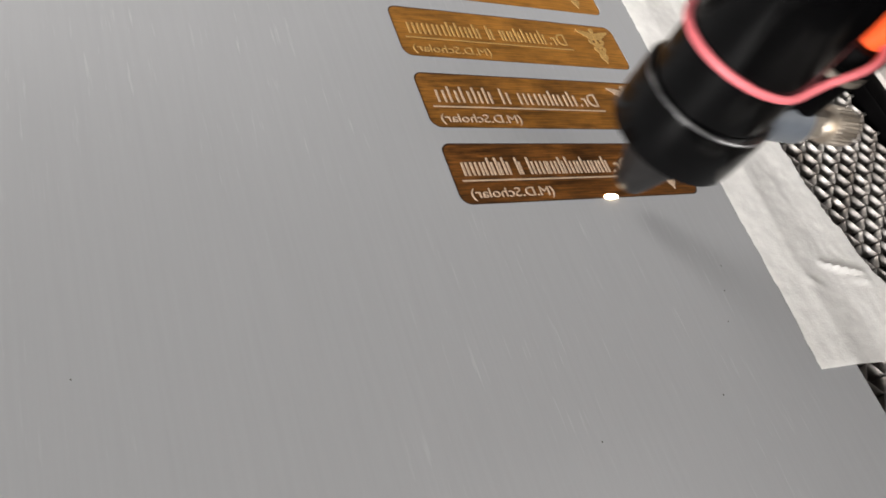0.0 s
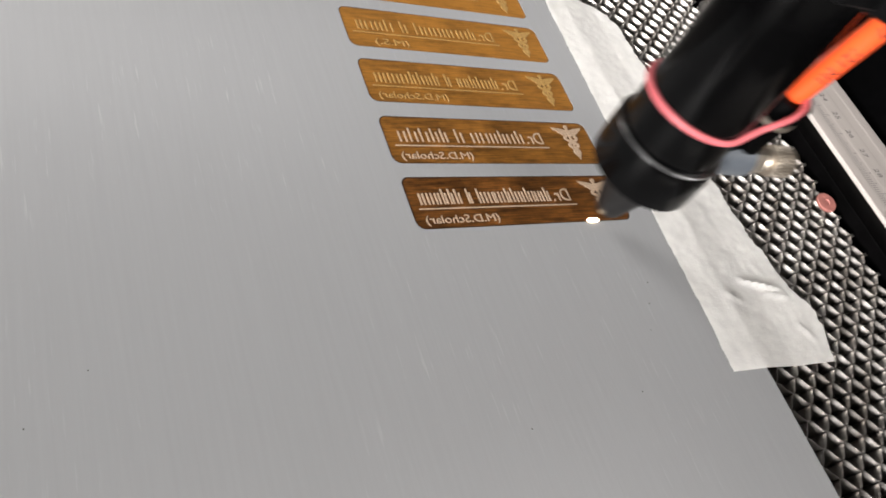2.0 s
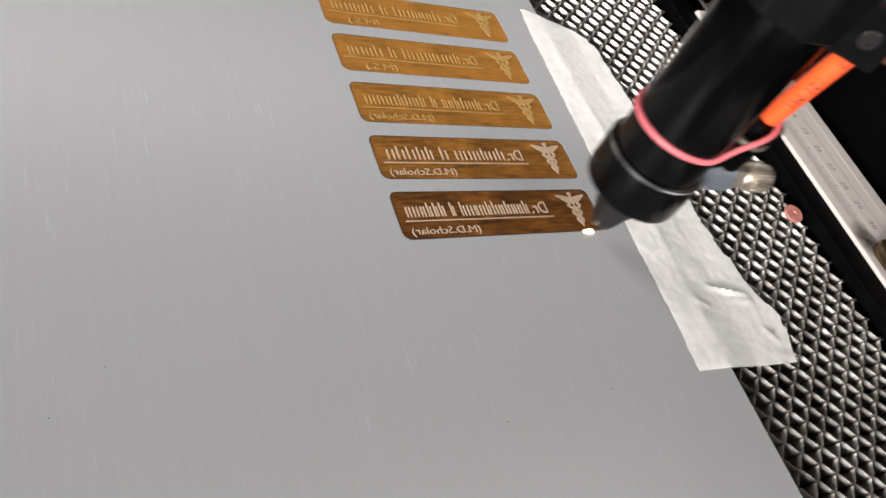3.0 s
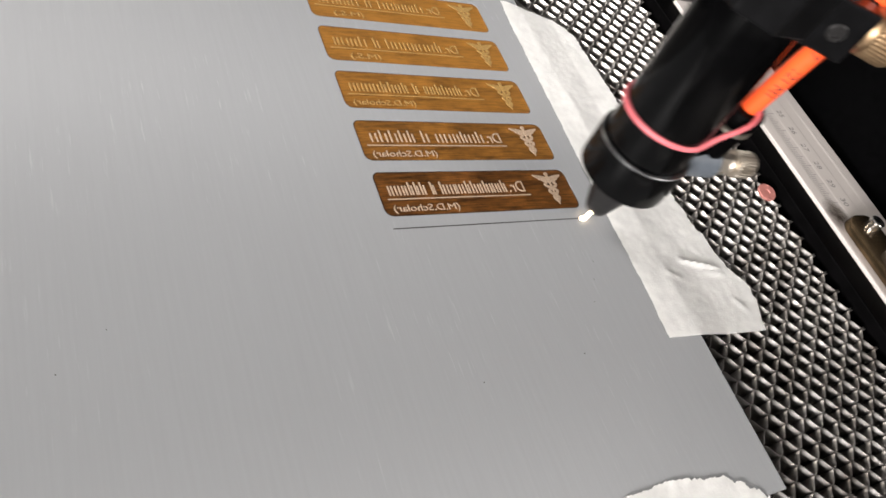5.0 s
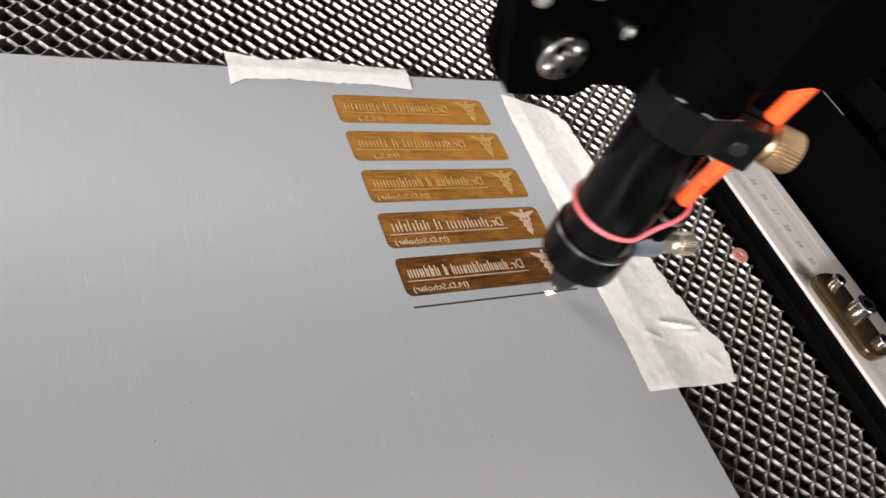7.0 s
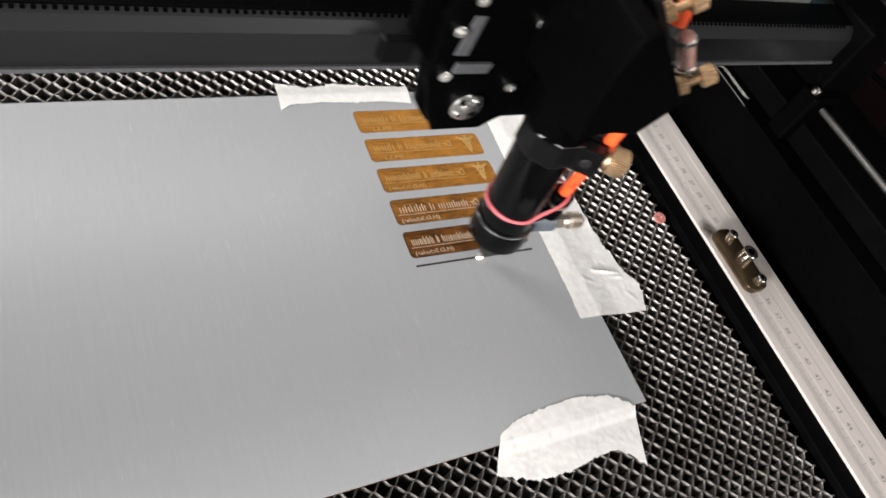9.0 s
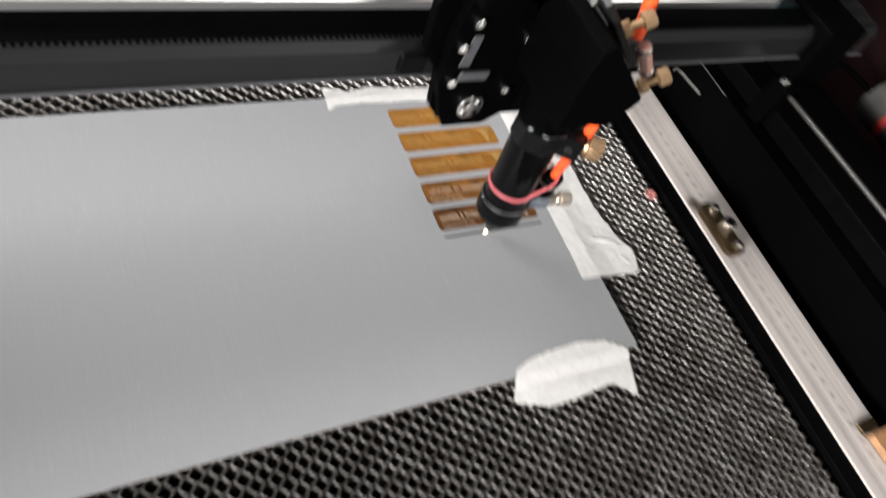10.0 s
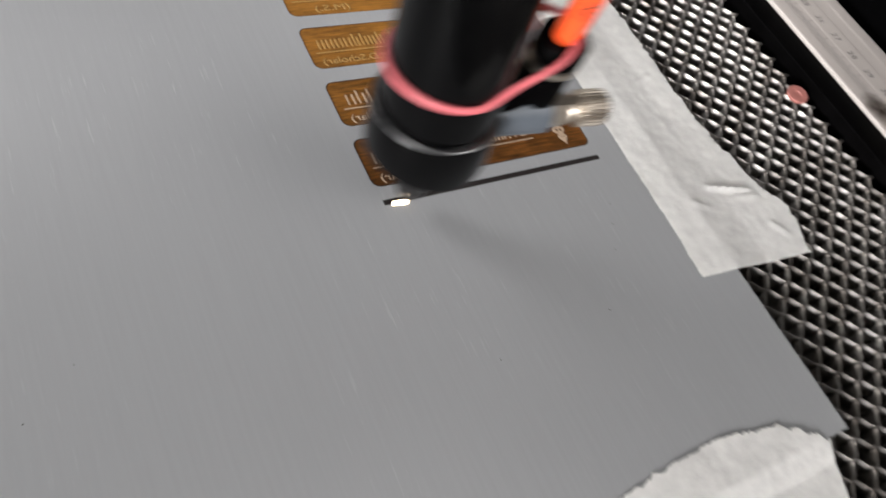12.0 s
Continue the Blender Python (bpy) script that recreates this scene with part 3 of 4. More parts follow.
def tape(name, side_a, side_b, label, n=70, m=14, tear_a=0.4, tear_b=1.2, crease=0.0, seed=1, low=1.05, run=7.0, folds=(), lift=0.0):
    """A strip of crumpled paper tape between two edges, each a few (s, x, y); torn sides; it sinks from the sheet onto the bed."""
    rng = random.Random(seed)
    bm = bmesh.new()
    grid = []
    for i in range(n + 1):
        s = i / n
        ax, ay = curve_at(side_a, s)
        bx, by = curve_at(side_b, s)
        d = Vector((bx - ax, by - ay)).normalized()
        na = tear_a * (noise.noise(Vector((s * 31, seed, 0))) + 0.7 * noise.noise(Vector((s * 90, seed, 3))))
        nb = tear_b * (noise.noise(Vector((s * 24, seed, 7))) + 0.8 * noise.noise(Vector((s * 80, seed, 9))))
        ax, ay, bx, by = ax + d.x * na, ay + d.y * na, bx + d.x * nb, by + d.y * nb
        line = []
        for j in range(m + 1):
            w = j / m
            x, y = ax + (bx - ax) * w, ay + (by - ay) * w
            out = max(x - 93.2, -100.9 - y, y - 113.6, 0.0)
            z = 0.40 - low * min(1.0, out / run)
            if lift:  # it rises over the edge, then sinks
                d = out if out > 0 else -min(93.2 - x, y + 100.9, 113.6 - y)
                k = max(0.0, min(1.0, (d + 1.0) / 5.5))
                z = 0.40 + lift * k * k * (3 - 2 * k) - (low + lift) * max(0.0, min(1.0, (d + 0.5) / run))
            for fx, fy, dx, dy, high in folds:  # small standing folds
                k = max(0.0, min(1.0, ((x - fx) * dx + (y - fy) * dy) / (dx * dx + dy * dy)))
                away = math.hypot(x - fx - k * dx, y - fy - k * dy)
                z += high * math.sin(math.pi * min(1, k + 0.15)) * math.exp(-(away / 0.9) ** 2)
            z += 0.24 * noise.noise(Vector((x * 0.11, y * 0.11, seed))) + 0.11 * noise.noise(Vector((x * 0.4, y * 0.4, seed + 5))) + 0.03 * noise.noise(Vector((x * 1.1, y * 1.1, seed + 6)))
            z += crease * math.exp(-((out if out > 0 else min(93.2 - x, y + 100.9, 113.6 - y)) / 2.5) ** 2)
            line.append(bm.verts.new((x, y, z if out > 0 else max(z, 0.2 + 0.05 * z))))
        grid.append(line)
    for i in range(n):
        for j in range(m):
            bm.faces.new((grid[i][j], grid[i + 1][j], grid[i + 1][j + 1], grid[i][j + 1]))
    bmesh.ops.solidify(bm, geom=bm.faces[:], thickness=0.12)
    ob = part(name, bm, PAPER, smooth=True)
    return tagged(ob, label, "masking tape")


def tapes():
    tape("masking_tape", [(0, 79.4, -50.4), (0.06, 79.4, -43), (0.08, 80.2, -40), (0.33, 80.8, 0), (0.65, 82.6, 50), (0.92, 84.0, 92), (1, 85.0, 103.6)],
         [(0, 124.6, -53.4), (0.05, 127.4, -45), (0.1, 129.4, -36.5), (0.13, 127, -32), (0.17, 123.4, -25.5), (0.24, 121.2, -14), (0.32, 119, -2), (0.44, 118.2, 16), (0.6, 119.2, 42),
          (0.72, 118.6, 61), (0.8, 117.2, 73), (0.88, 117, 86), (0.92, 113.4, 92.5), (0.95, 108.6, 97), (0.975, 97.5, 100), (1, 87.4, 103.8)],
         "long strip of crumpled white paper tape along the sheet's side", n=190, m=48, tear_a=0.35, tear_b=1.3, crease=0.06, seed=2, low=1.3, run=14.0,
         folds=((103, -23.5, 22, -6, 1.3), (112, -29, 12, -2, 0.7), (92, -27, 10, -5, 0.4), (104, 20, 12, 4, 0.5), (100, 50, 14, 3, 0.5), (118, -40, 6, -9, 0.6)))
    tape("masking_tape", [(0, -40.0, 102.3), (0.05, -37.5, 104.2), (0.09, -34, 106.4), (0.3, -16, 107.4), (0.55, 4, 106.4), (0.76, 20.7, 106.6), (1, 39, 104.2)],
         [(0, -38, 124.6), (0.07, -33, 123.4), (0.2, -21, 120.2), (0.45, -3, 123.0), (0.66, 14.4, 120.8), (1, 41.3, 119.0)],
         "short torn strip of white paper tape on the sheet's back edge", n=90, m=20, tear_a=0.6, tear_b=0.9, crease=0.1, seed=5, low=1.7)
    tape("masking_tape", [(0, -1.0, -113), (0.25, 18, -120.6), (0.46, 37, -121), (0.66, 52, -118.6), (0.8, 64, -118.2), (0.86, 68, -121), (0.93, 72.5, -124.5), (1, 76.3, -130)],
         [(0, 7.4, -97), (0.1, 18, -92.2), (0.3, 34, -90.4), (0.55, 54, -89.4), (0.78, 73, -93), (1, 85.5, -101.2)],
         "torn piece of creased white paper tape on the sheet's front corner", n=130, m=44, tear_a=1.1, tear_b=0.9, crease=0.0, seed=8, low=1.75, run=6.0, lift=0.45)


# ---- the gantry ----
def gantry():
    g = empty("gantry")
    tagged(g, "black gantry beam with a bright steel linear rail across the bed", "gantry beam")
    face = [(39, 94), (40, 93), (104, 93), (104, 117), (60, 117), (52, 116), (44.5, 116), (42, 114.5), (39, 110)]
    part("beam", prism(face, -500, 330, "x"), GREYBLACK, g)
    # Paler than the beam: the lower edge's reflection is put into its colour
    part("pale_lip", prism([(37.6, 93.2), (39.2, 92.2), (41, 92.2), (41, 94.6), (37.6, 95.0)], -500, 330, "x"), MIDGREY, g)
    part("top_cover", prism([(70, 117.1), (142, 117.1), (142, 125), (72, 125)], -500, 330, "x"), COVER, g)
    rail = part("linear_rail", prism([(60.5, 117.1), (69.8, 117.1), (69.8, 128.5), (66.6, 128.5), (66.2, 127.4), (64.0, 127.4), (63.6, 128.5), (60.5, 128.5), (60.5, 124), (61.2, 123.2), (60.5, 122.4)], -500, 235, "x"), RAILSTEEL, g)
    # Grey strip laid in the groove: its darker look is put into colour
    part("groove_strip", box(-499, 234, 64.1, 66.1, 127.35, 127.6), DULLSTRIP, rail)
    part("ledge_cover", prism([(44.6, 116.05), (60.3, 117.2), (60.3, 118.0), (44.6, 116.5)], -500, 262, "x"), BLACK, g)
    belt = bmesh.new()
    for k in range(252):
        box(-500 + k * 3.0, -498.5 + k * 3.0, 43.0, 44.4, 114.6, 116.0, 0.2, belt, None, 1)
    box(-500, 256, 44.4, 45.4, 114.6, 116.7, 0, belt)
    part("toothed_belt", belt, BLACK, g)
    end = part("end_plate", box(262, 300, 30, 116, 74, 122, 2), BLACK, g)
    return g


def cream_cap():
    c = part("plastic_cap", lathe([(3, 0), (8.5, 0.5), (10, 3), (10, 11), (8.6, 13.4), (4, 14.6), (1, 15)], 32), CREAM, smooth=True)
    c.matrix_world = pose(-0.185, 0.122, 0.1251)
    return tagged(c, "small cream plastic cap standing on the gantry's cover", "plastic cap")


def cyan_stop():
    c = part("cyan_stop", prism([(0, 0), (36, 2), (62, 22), (30, 34), (-3, 22)], 0, 22, "z", 1.2), CYAN)
    c.matrix_world = pose(0.236, 0.074, 0.1251, 0, 0, 0)
    return tagged(c, "light blue plastic block standing on the gantry's end", "plastic block")


# ---- the laser head; its origin is the beam's point on the sheet ----
def laser_head():
    h = empty("laser_cutter")
    tagged(h, "black laser cutter head with orange air hose and brass fittings", "laser cutter")
    # the tube, collar and nozzle lean a little to the back
    lean = Matrix.Translation((1.6, 0, 0)) @ Matrix.Rotation(radians(-2.0), 4, "X") @ Matrix.Rotation(radians(-2.4), 4, "Y")
    out = Vector((0.993, -0.12, 0))  # the side to which the air fitting points
    arm = Vector((0.825, -0.565, 0))  # the side to which the clamp's arm points

    def turned(name, profile, mat, label="", seg=56, m=lean, parent=None, flutes=0, depth=0.0):
        return part(name, lathe(profile, seg, None, m, flutes, depth), mat, parent or h, label, smooth=True)

    turned("lens_tube", [(13.2, 33), (13.2, 132), (12.9, 132.4)], GLOSSY)
    turned("collar", [(9.5, 21.8), (13.2, 22.0), (14.4, 23.0), (14.6, 24.4), (14.6, 35.3), (14.5, 35.6), (14.2, 35.8), (13.9, 35.7), (13.75, 35.2), (13.6, 33.6)], GLOSSY)
    turned("collar_rim", [(14.0, 35.75), (14.15, 36.1), (14.4, 36.1), (14.62, 35.85), (14.62, 35.6)], RIM, "thin pale metal rim of the collar")
    turned("nozzle", [(1.8, 5.6), (3.0, 5.2), (3.7, 5.8), (4.6, 8.5), (8.6, 21.8), (8.6, 23.0)], NOZZLE, "grey conical nozzle tip", 40)
    band = []
    for k in range(64):
        a = 2 * math.pi * k / 64
        c, s = math.cos(a), math.sin(a)
        r = 13.7 + (12.6 * max(c, 0) ** 5)
        p = Vector((out.x * c - out.y * s, out.y * c + out.x * s, 0)) * r
        band.append(lean @ Vector((p.x, p.y, 47.8 + 8.0 * max(c, 0) ** 2)))
    part("rubber_band", sweep(band, 0.85, 10, True), RUBBER, h, "stretched pink rubber band", smooth=True)
    side = along((0, 0, 33), Vector((0, 0, 33)) + 34 * out)
    elbow = turned("air_fitting", [(5.4, 11.0), (5.4, 27.0), (4.9, 27.6)], GREYPLASTIC, "grey plastic air fitting", 28, side)
    part("hex_nut", lathe([(4.0, 27.4), (4.4, 27.8), (4.4, 32.4), (4.0, 32.8)], 6, None, side), NICKEL, elbow)
    turned("threaded_neck", [(2.9, 32.6), (3.3, 33.0), (2.9, 33.4), (3.3, 33.8), (2.9, 34.2), (3.3, 34.6), (2.9, 35.0), (2.9, 37.4)], NICKEL, "", 28, side, elbow)
    turned("knurled_knob", [(3.0, 36.4), (4.1, 36.6), (4.5, 37.1), (4.5, 43.2), (4.0, 44.0), (2.4, 44.2)], NICKEL, "", 160, side, elbow, 26, 0.42)
    up = along((24.0, -0.6, 36.5), (22.2, -3.6, 70))
    push = turned("push_fitting", [(5.0, 0), (5.6, 1.5), (5.6, 10), (5.2, 12.5), (5.2, 14), (5.9, 14.4), (5.9, 18.4), (5.3, 19.2), (3.4, 19.2)], MATTE, "black push-in hose fitting", 36, up)
    turned("ring", [(5.95, 11.6), (5.95, 13.2)], NICKEL, "", 36, up, push)
    part("fitting_neck", lathe([(4.2, 0), (4.2, 12)], 24, None, along((13.0, -1.2, 36), (24.0, -0.4, 41.5))), MATTE, push, smooth=True)
    hose = smooth_path([(23.4, -1.6, 48), (23.1, -2.4, 57), (21.7, -4.8, 77), (19.7, -7.8, 97), (18.2, -9.6, 112), (17.2, -10.6, 124)])
    part("lower_hose", sweep(hose, 3.0, 18), HOSE, h, "printed orange air hose", smooth=True)
    for text, a, b in (("121 M1", (22.0, -4.4, 74.5), (23.0, -2.6, 58)), ("D7", (21.0, -5.8, 84), (21.6, -4.9, 78))):
        bm = lettering(text, 3.9, 0.1)
        d = (Vector(b) - Vector(a)).normalized()
        face = Vector((-0.62, -0.60, 0.5))
        face = (face - d * face.dot(d)).normalized()
        m = Matrix((d, face.cross(d), face)).transposed().to_4x4()
        bm.transform(Matrix.Translation(Vector(a) + face * 2.99) @ m @ Matrix.Translation((0, -1.2, 0)))
        part("print", bm, INK, h)
    for k in range(5):  # print too worn to be read
        at = Vector((19.9 - 0.28 * k, -7.6 - 0.34 * k, 96 + 3.6 * k))
        part("print", box(-1.1, 1.1, -0.35, 0.35, 0, 0.1, 0, None, Matrix.Translation(at + Vector((-1.75, -1.7, 1.42))) @ Vector((-0.62, -0.60, 0.5)).to_track_quat("Z", "Y").to_matrix().to_4x4()), INK, h)
    # the clamp that holds the tube, with its arm and brass screw
    top = lean @ Vector((0, 0, 92))
    ring = [(top.x + 15.0 * math.cos(radians(22.5 + 45 * k)), top.y + 15.0 * math.sin(radians(22.5 + 45 * k))) for k in range(8)]
    clamp = part("tube_clamp", prism(ring, 86, 100, "z", 0.7), CLAMPED, h)
    # Pale line only on the ring's sides towards -x and -y
    edge = [Vector((top.x + 14.9 * math.cos(radians(a)), top.y + 14.9 * math.sin(radians(a)), 99.8)) for a in (202.5, 247.5, 292.5)]
    part("pale_edge", sweep(edge, 0.24, 8), RIM, clamp, "thin pale line on the clamp's upper edge", smooth=True)
    turn = Matrix.Translation(top + Vector((-3.2, 1.0, -1.0))) @ Matrix.Rotation(math.atan2(arm.y, arm.x), 4, "Z")
    part("clamp_arm", box(8, 27, -7, 5.5, -6, 8, 0.8, None, turn), CLAMPED, clamp)
    part("clamp_slit", box(13.5, 27.2, -0.6, 0.6, -6.2, 8.1, 0, None, turn), BLACK, clamp)
    screw_head(2.4, 0.8, turn @ Matrix.Translation((20.5, -6.8, 0.5)) @ Matrix.Rotation(radians(90), 4, "X"), clamp, "grub_screw", NOZZLE)
    turned("clamp_screw", [(3, 26), (3.4, 27.2), (5.0, 27.6), (5.6, 29.2), (6.3, 29.6), (6.6, 30.2), (6.6, 37.0), (6.1, 37.8), (4.2, 38.2)], BRASS, "knurled brass clamp screw", 144, turn @ Matrix.Translation((0, 0, 2.5)) @ Matrix.Rotation(radians(90), 4, "Y"), clamp, 36, 0.4)
    # the body: carriage plate behind, mirror block in front
    part("carriage_plate", prism([(-54, 84), (-47, 75), (36, 75), (42, 82), (42, 118), (-16, 158), (-66, 158), (-71, 150), (-69, 122), (-58, 108)], 30, 36, "y", 0.8), BLACK, h)
    part("bearing_block", prism([(-46, 74.5), (-22, 74.5), (-10, 84), (-8, 108), (-14, 140), (-30, 166), (-58, 156), (-61, 132), (-58, 104), (-52, 86)], 24.5, 30.5, "y", 0.8), BLACK, h)
    part("mirror_block", prism([(-20, 119), (-3, 122), (9, 120), (19, 133), (21, 138), (-10, 168), (-14, 172), (-20, 168), (-22, 150)], -23, 24, "y", 1.2), BLACK, h)
    part("tube_sleeve", lathe([(14.2, 99), (14.2, 124)], 40, None, lean), BLACK, h, smooth=True)
    part("mirror_cover", prism([(22, 141), (24.5, 143.5), (-12, 180), (-14.5, 177.5)], -6, 22, "y", 0.5), GREYBLACK, h)
    part("upper_block", box(-60, -36, 14, 44, 158, 176, 2.0), BLACK, h)
    part("belt_clip", box(-79, -66, 30, 35, 108, 119, 0.8), SATIN, h)
    front = Matrix.Rotation(radians(90), 4, "X")
    disc = turned("bearing_cap", [(7.6, 0), (7.6, 1.6), (7.1, 2.1), (2.6, 2.1), (2.4, 3.0), (1.2, 3.0)], STEEL, "round steel bearing cap with four holes", 40, Matrix.Translation((-35.2, 24.4, 90)) @ front)
    for k in range(4):
        a = math.pi / 4 + k * math.pi / 2
        at = Matrix.Translation((-35.2 + 4.8 * math.cos(a), 24.4, 90 + 4.8 * math.sin(a))) @ front
        if k % 2:
            # Black disc laid on the cap for the hole's dark inside
            part("hole_disc", lathe([(1.7, 2.12), (1.7, 2.2), (0.9, 2.2)], 16, None, at), BLACK, disc)
        else:
            s = screw_head(1.6, 3.1, at, disc)
            # Here too a black hexagon gives the socket its inner dark
            part("socket", lathe([(1.0, 3.12), (1.0, 3.18), (0.4, 3.18)], 6, None, at), BLACK, s)
    for x, y, z in ((-54.2, 24.4, 130.4), (-52.4, 24.4, 108), (-18.2, 24.4, 101), (-19.2, 24.4, 135), (-50.6, 24.4, 144.8), (-36.4, 24.4, 156.5)):
        screw_head(2.7, 2.2, Matrix.Translation((x, y, z)) @ front, h)
    part("grey_plate", prism([(-50, 109.5), (-34, 109.5), (-33, 114.5), (-49, 114.5)], 22.5, 24.4, "y", 0.3), MIDGREY, h, "small grey plate on the carriage")
    # This upright plate stands in for the gantry beam seen through a gap
    part("grey_plate", prism([(-52, 118), (-46, 118), (-45, 137), (-50, 137)], 23.5, 24.4, "y", 0.3), MIDGREY, h, "small grey plate on the carriage")

    def adjuster(x, y, z):
        """A brass adjusting screw standing out from the slanting side."""
        m = along((x, y, z), (x + 1, y - 0.15, z + 0.8))
        f = turned("adjusting_screw", [(1.9, 0), (1.9, 16)], BRASS, "brass adjusting screw", 16, m)
        turned("lock_nut", [(3.2, 1), (4.0, 1.3), (4.0, 5.2), (3.4, 5.6)], BRASS, "", 72, m, f, 18, 0.4)
        turned("thumb_screw", [(3.6, 11), (4.4, 11.4), (4.4, 16.4), (3.8, 17)], BRASS, "", 72, m, f, 18, 0.4)

    adjuster(30.5, -9, 131)
    adjuster(5, -2, 161)
    adjuster(-19, 10, 178)
    sleeve = along((35, -6, 137), (24.5, -2, 154))
    part("clear_sleeve", lathe([(3.0, 0), (3.6, 2), (3.6, 17), (3.0, 19)], 24, None, sleeve), CLEAR, h, "glossy pinkish clear sleeve", smooth=True)
    for z0 in (1.5, 15.0):
        part("sleeve_ring", lathe([(3.7, z0), (4.1, z0 + 0.5), (4.1, z0 + 2.0), (3.7, z0 + 2.5)], 24, None, sleeve), STEEL, h, smooth=True)
    part("loose_thread", sweep(smooth_path([(46, -9.5, 143), (54.4, -6.5, 139.5), (62, -10.5, 135), (70.6, -15, 130)]), 0.13, 6), CREAM, h, "thin pale loose thread", smooth=True)
    part("steel_stub", rod((-10, 8, 170), (0, 4, 162), 3.0, 16), STEEL, h, smooth=True)
    part("upper_hose", sweep(smooth_path([(22, 2, 154), (22, 5, 168), (17, 10, 192), (6, 22, 226), (0, 60, 280), (-10, 130, 330)]), 3.5, 18), HOSE, h, "orange air hose", smooth=True)
    part("chrome_bow", sweep(smooth_path([(-52, 40, 168), (-52, 30, 180), (-44, 22, 184), (-36, 26, 178)]), 1.6, 10), STEEL, h, smooth=True)
    return h


# ---- what the beam does ----
LEFT = [0.303, 1.345, 2.385, 3.45, 4.496, 5.544, 6.584, 7.64, 8.72, 9.787, 10.855, 11.946]
RIGHT = [-0.23, 0.823, 1.879, 2.925, 3.98, 5.036, 6.072, 7.12, 8.19, 9.26, 10.30, 11.376, 12.43]
TURNS = sorted([(t, -4.0) for t in LEFT] + [(t, 75.7) for t in RIGHT])


def scan_x(t):
    """Where the head is along its scan: straight strokes with short soft turns."""
    ts, xs = [a for a, _ in TURNS], [b for _, b in TURNS]
    return sum(float(np.interp(t + d, ts, xs)) for d in (-0.025, -0.0125, 0, 0.0125, 0.025)) / 5


def scan_y(t):
    steps = sum(0.1 for a in LEFT + RIGHT if 3.3 < a < t)
    return (0.3 if t < 2.95 else -4.2 - steps) if not 2.95 <= t <= 3.35 else 0.3 - 4.5 * (t - 2.95) / 0.4


FLAME_SIZE = [(0, 0.0), (0.1, 0.9), (0.2, 0.9), (0.28, 0), (0.35, 0), (0.4, 0.3), (0.5, 0.25), (0.6, 1), (0.7, 1), (0.8, 0.9), (0.87, 0), (1.0, 0), (1.1, 0.3), (1.2, 0.6), (1.3, 0.7), (1.38, 0), (1.45, 0.6), (1.5, 0.9), (1.6, 1), (1.8, 1), (1.86, 0), (2.05, 0), (2.2, 0.4), (2.3, 0.5), (2.36, 0), (2.45, 0.7), (2.5, 1), (2.7, 0.9), (2.85, 0.8), (2.9, 0), (9.05, 0), (9.1, 0.6), (9.2, 0.6), (9.25, 0), (9.35, 0.0), (9.42, 0.35), (9.5, 0.3), (9.56, 0), (12, 0)]


def spark():
    bm = lathe([(0.05, -0.1), (0.8, -0.05), (0.95, 0.2), (0.6, 0.55), (0.05, 0.7)], 18)
    bm.transform(Matrix.Diagonal((1.25, 0.8, 0.9, 1)))
    return tagged(part("laser_spark", bm, SPARK, smooth=True), "bright white-hot spark where the beam meets the sheet", "spark")


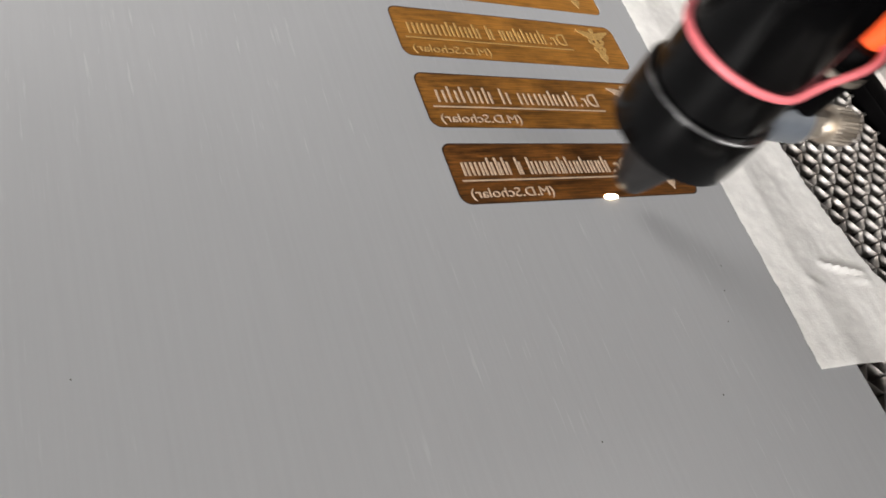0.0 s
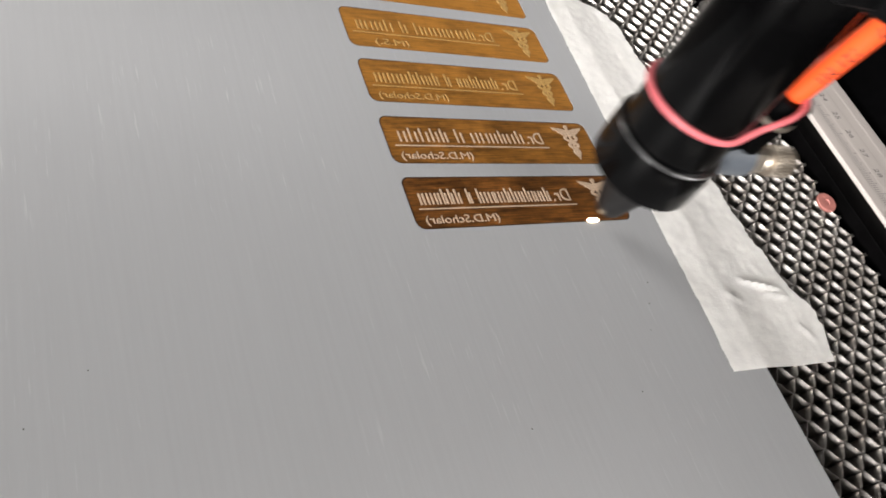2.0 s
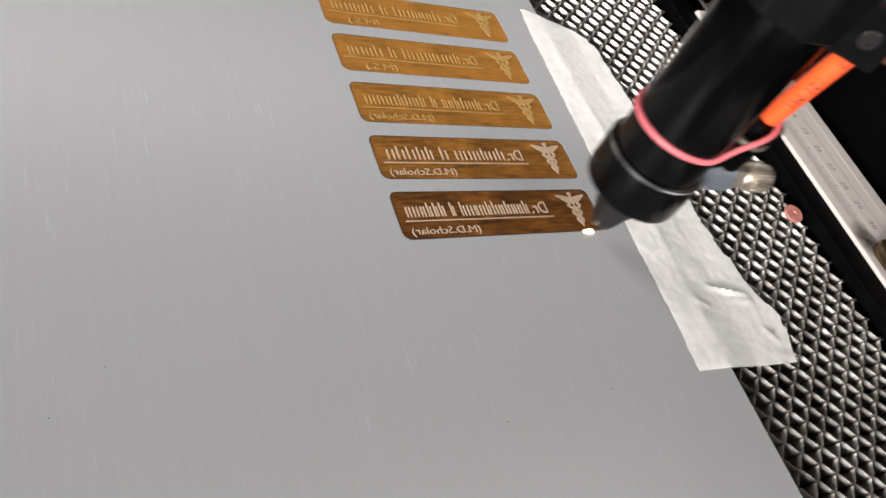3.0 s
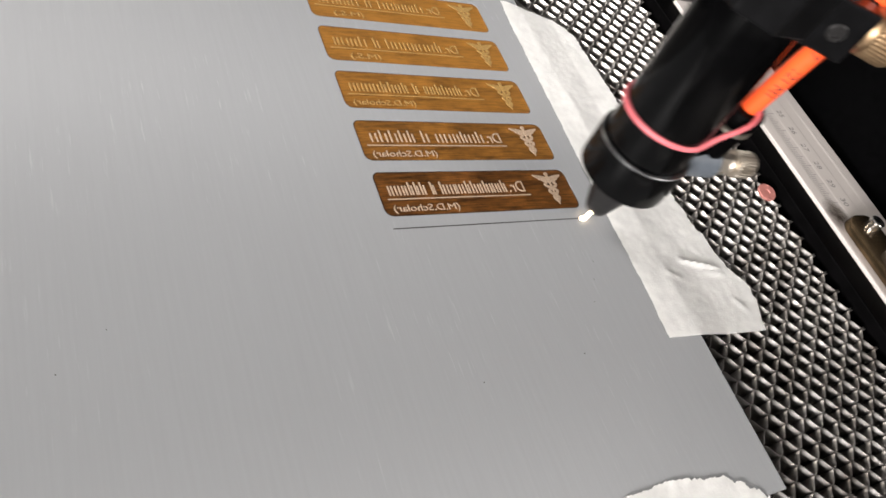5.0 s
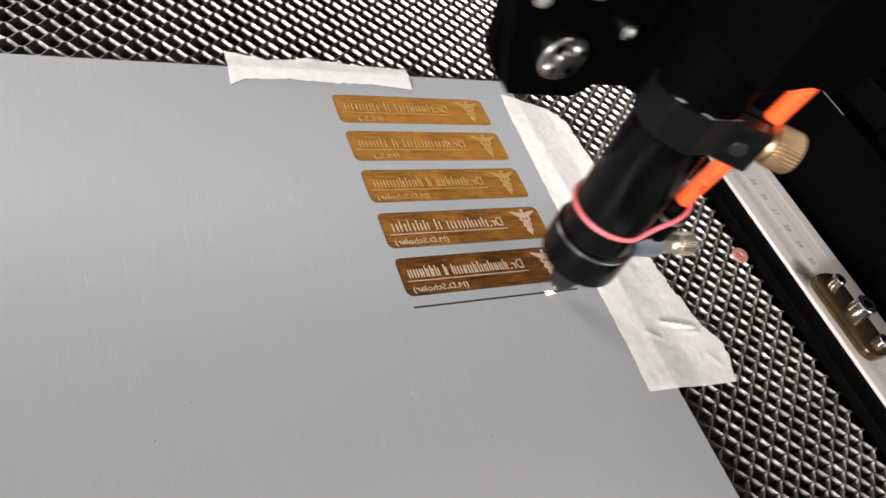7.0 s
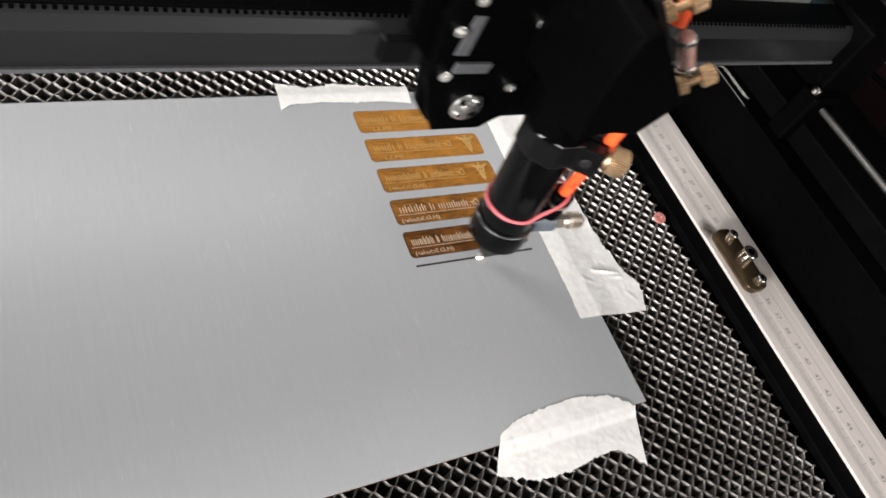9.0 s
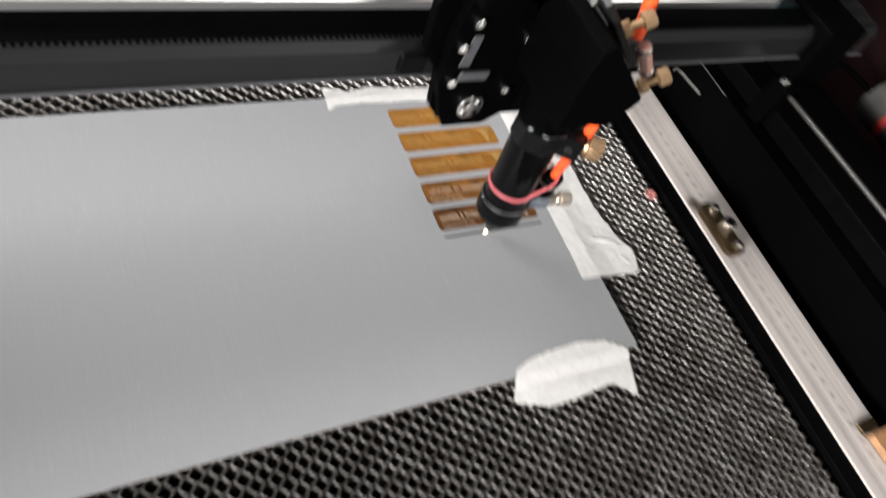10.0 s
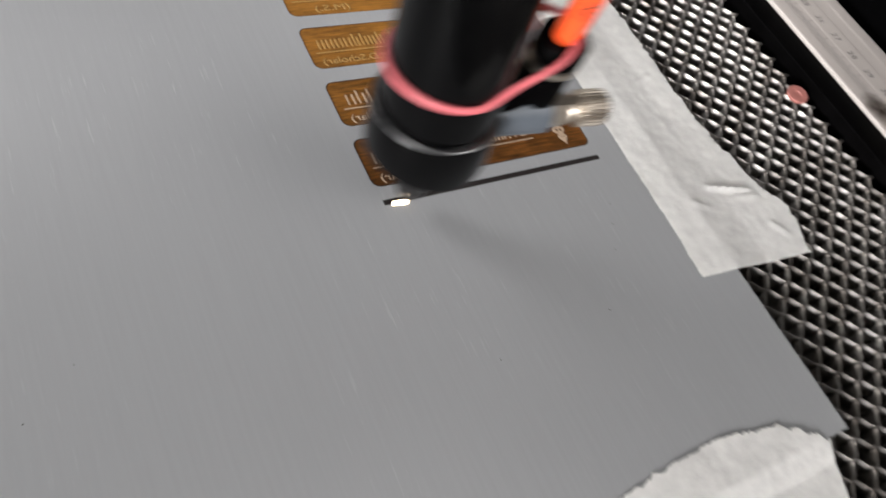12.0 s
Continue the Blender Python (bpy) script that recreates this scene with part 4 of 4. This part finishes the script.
def flame():
    """A white-hot core in an orange tongue, and thin pinkish shells that imitate its halo of light, all leaning back
    from the scan.
    """
    fire = empty("flame")
    for name, mat, wide, tall in (("flame_core", SPARK, 0.62, 0.8), ("flame_tongue", FLAME, 1.1, 1.0), ("flame_halo", HALO, 1.7, 1.04), ("flame_halo", HALO, 2.4, 1.08)):
        bm = lathe([(0.2, -0.6), (1.5, 0.0), (1.9, 1.2), (1.7, 3.2), (1.5, 5.6), (1.2, 8.2), (0.9, 10.2), (0.2, 12.4)], 20)
        for v in bm.verts:
            v.co = Vector((v.co.x * wide, v.co.y * wide, v.co.z * tall))
            v.co.x -= 0.016 * v.co.z ** 2 + 0.6 * noise.noise(v.co * 0.5)
            v.co.y += 0.5 * noise.noise(v.co * 0.6 + Vector((9, 0, 0)))
        part(name, bm, mat, fire, smooth=True)
    return tagged(fire, "small orange flame with a white core on the film", "flame")


def scan_lines():
    """The rows that the beam burns one after another at the head of the next plate; each comes up flush when it is burnt."""
    rows = []
    for k, t in enumerate(sorted(a for a in LEFT + RIGHT if 3.3 < a < 12)):
        bm = box(0.6, 71.6, -0.075, 0.055, -0.02, 0.02)
        ob = part("burnt_line", bm, SOOT)
        tagged(ob, "thin black line burnt into the silver film", "burnt line", "burnt lines of the next plate")
        rows.append((ob, t, -4.15 - 0.1 * k))
    return rows


room()
machine_case()
bed_frame()
smudge()
rail_clamp()
wood_block()
pink_disc()
side_guide()
laser_tube()
wall_cable()
sheet()
name_plates()
tapes()
specks()
GANTRY, STOP, CAP, HEAD = gantry(), cyan_stop(), cream_cap(), laser_head()
SPOT, FIRE, BURNT = spark(), flame(), scan_lines()
honeycomb()


def motions():
    times = [k / FPS for k in range(361)]
    walk(HEAD, [(t, pose(scan_x(t) * U, scan_y(t) * U, 0)) for t in times])
    shift = [(t, (scan_y(t) + 4.8) * U) for t in (0, 2.9, 2.95, 3.15, 3.35, 3.4, 6, 9, 12)]
    walk(GANTRY, [(t, pose(0, dy, 0)) for t, dy in shift])
    for rider in (STOP, CAP):
        base = rider.matrix_world.copy()
        walk(rider, [(t, Matrix.Translation((0, dy, 0)) @ base) for t, dy in shift])
    on = [(t, -0.4 < scan_x(t) < 72.4) for t in times]
    walk(SPOT, [(t, pose(scan_x(t) * U, scan_y(t) * U, 0 if lit else 0.026)) for t, lit in on])
    size = [(t, float(np.interp(t, [a for a, _ in FLAME_SIZE], [b for _, b in FLAME_SIZE]))) for t in times]
    walk(FIRE, [(t, pose((scan_x(t) - 3.0 * s) * U, (scan_y(t) - 1.2 * s) * U, -(1 - s) * 0.0095 if s > 0.08 else 0.026, 0, 0, 40 * math.sin(t * 21))) for t, s in size])
    for ob, t, y in BURNT:
        walk(ob, [(a, pose(0, y * U, z * U)) for a, z in ((0, -0.6), (t - 0.1, -0.6), (t + 0.1, 0), (max(12.0, t + 0.2), 0))])


motions()
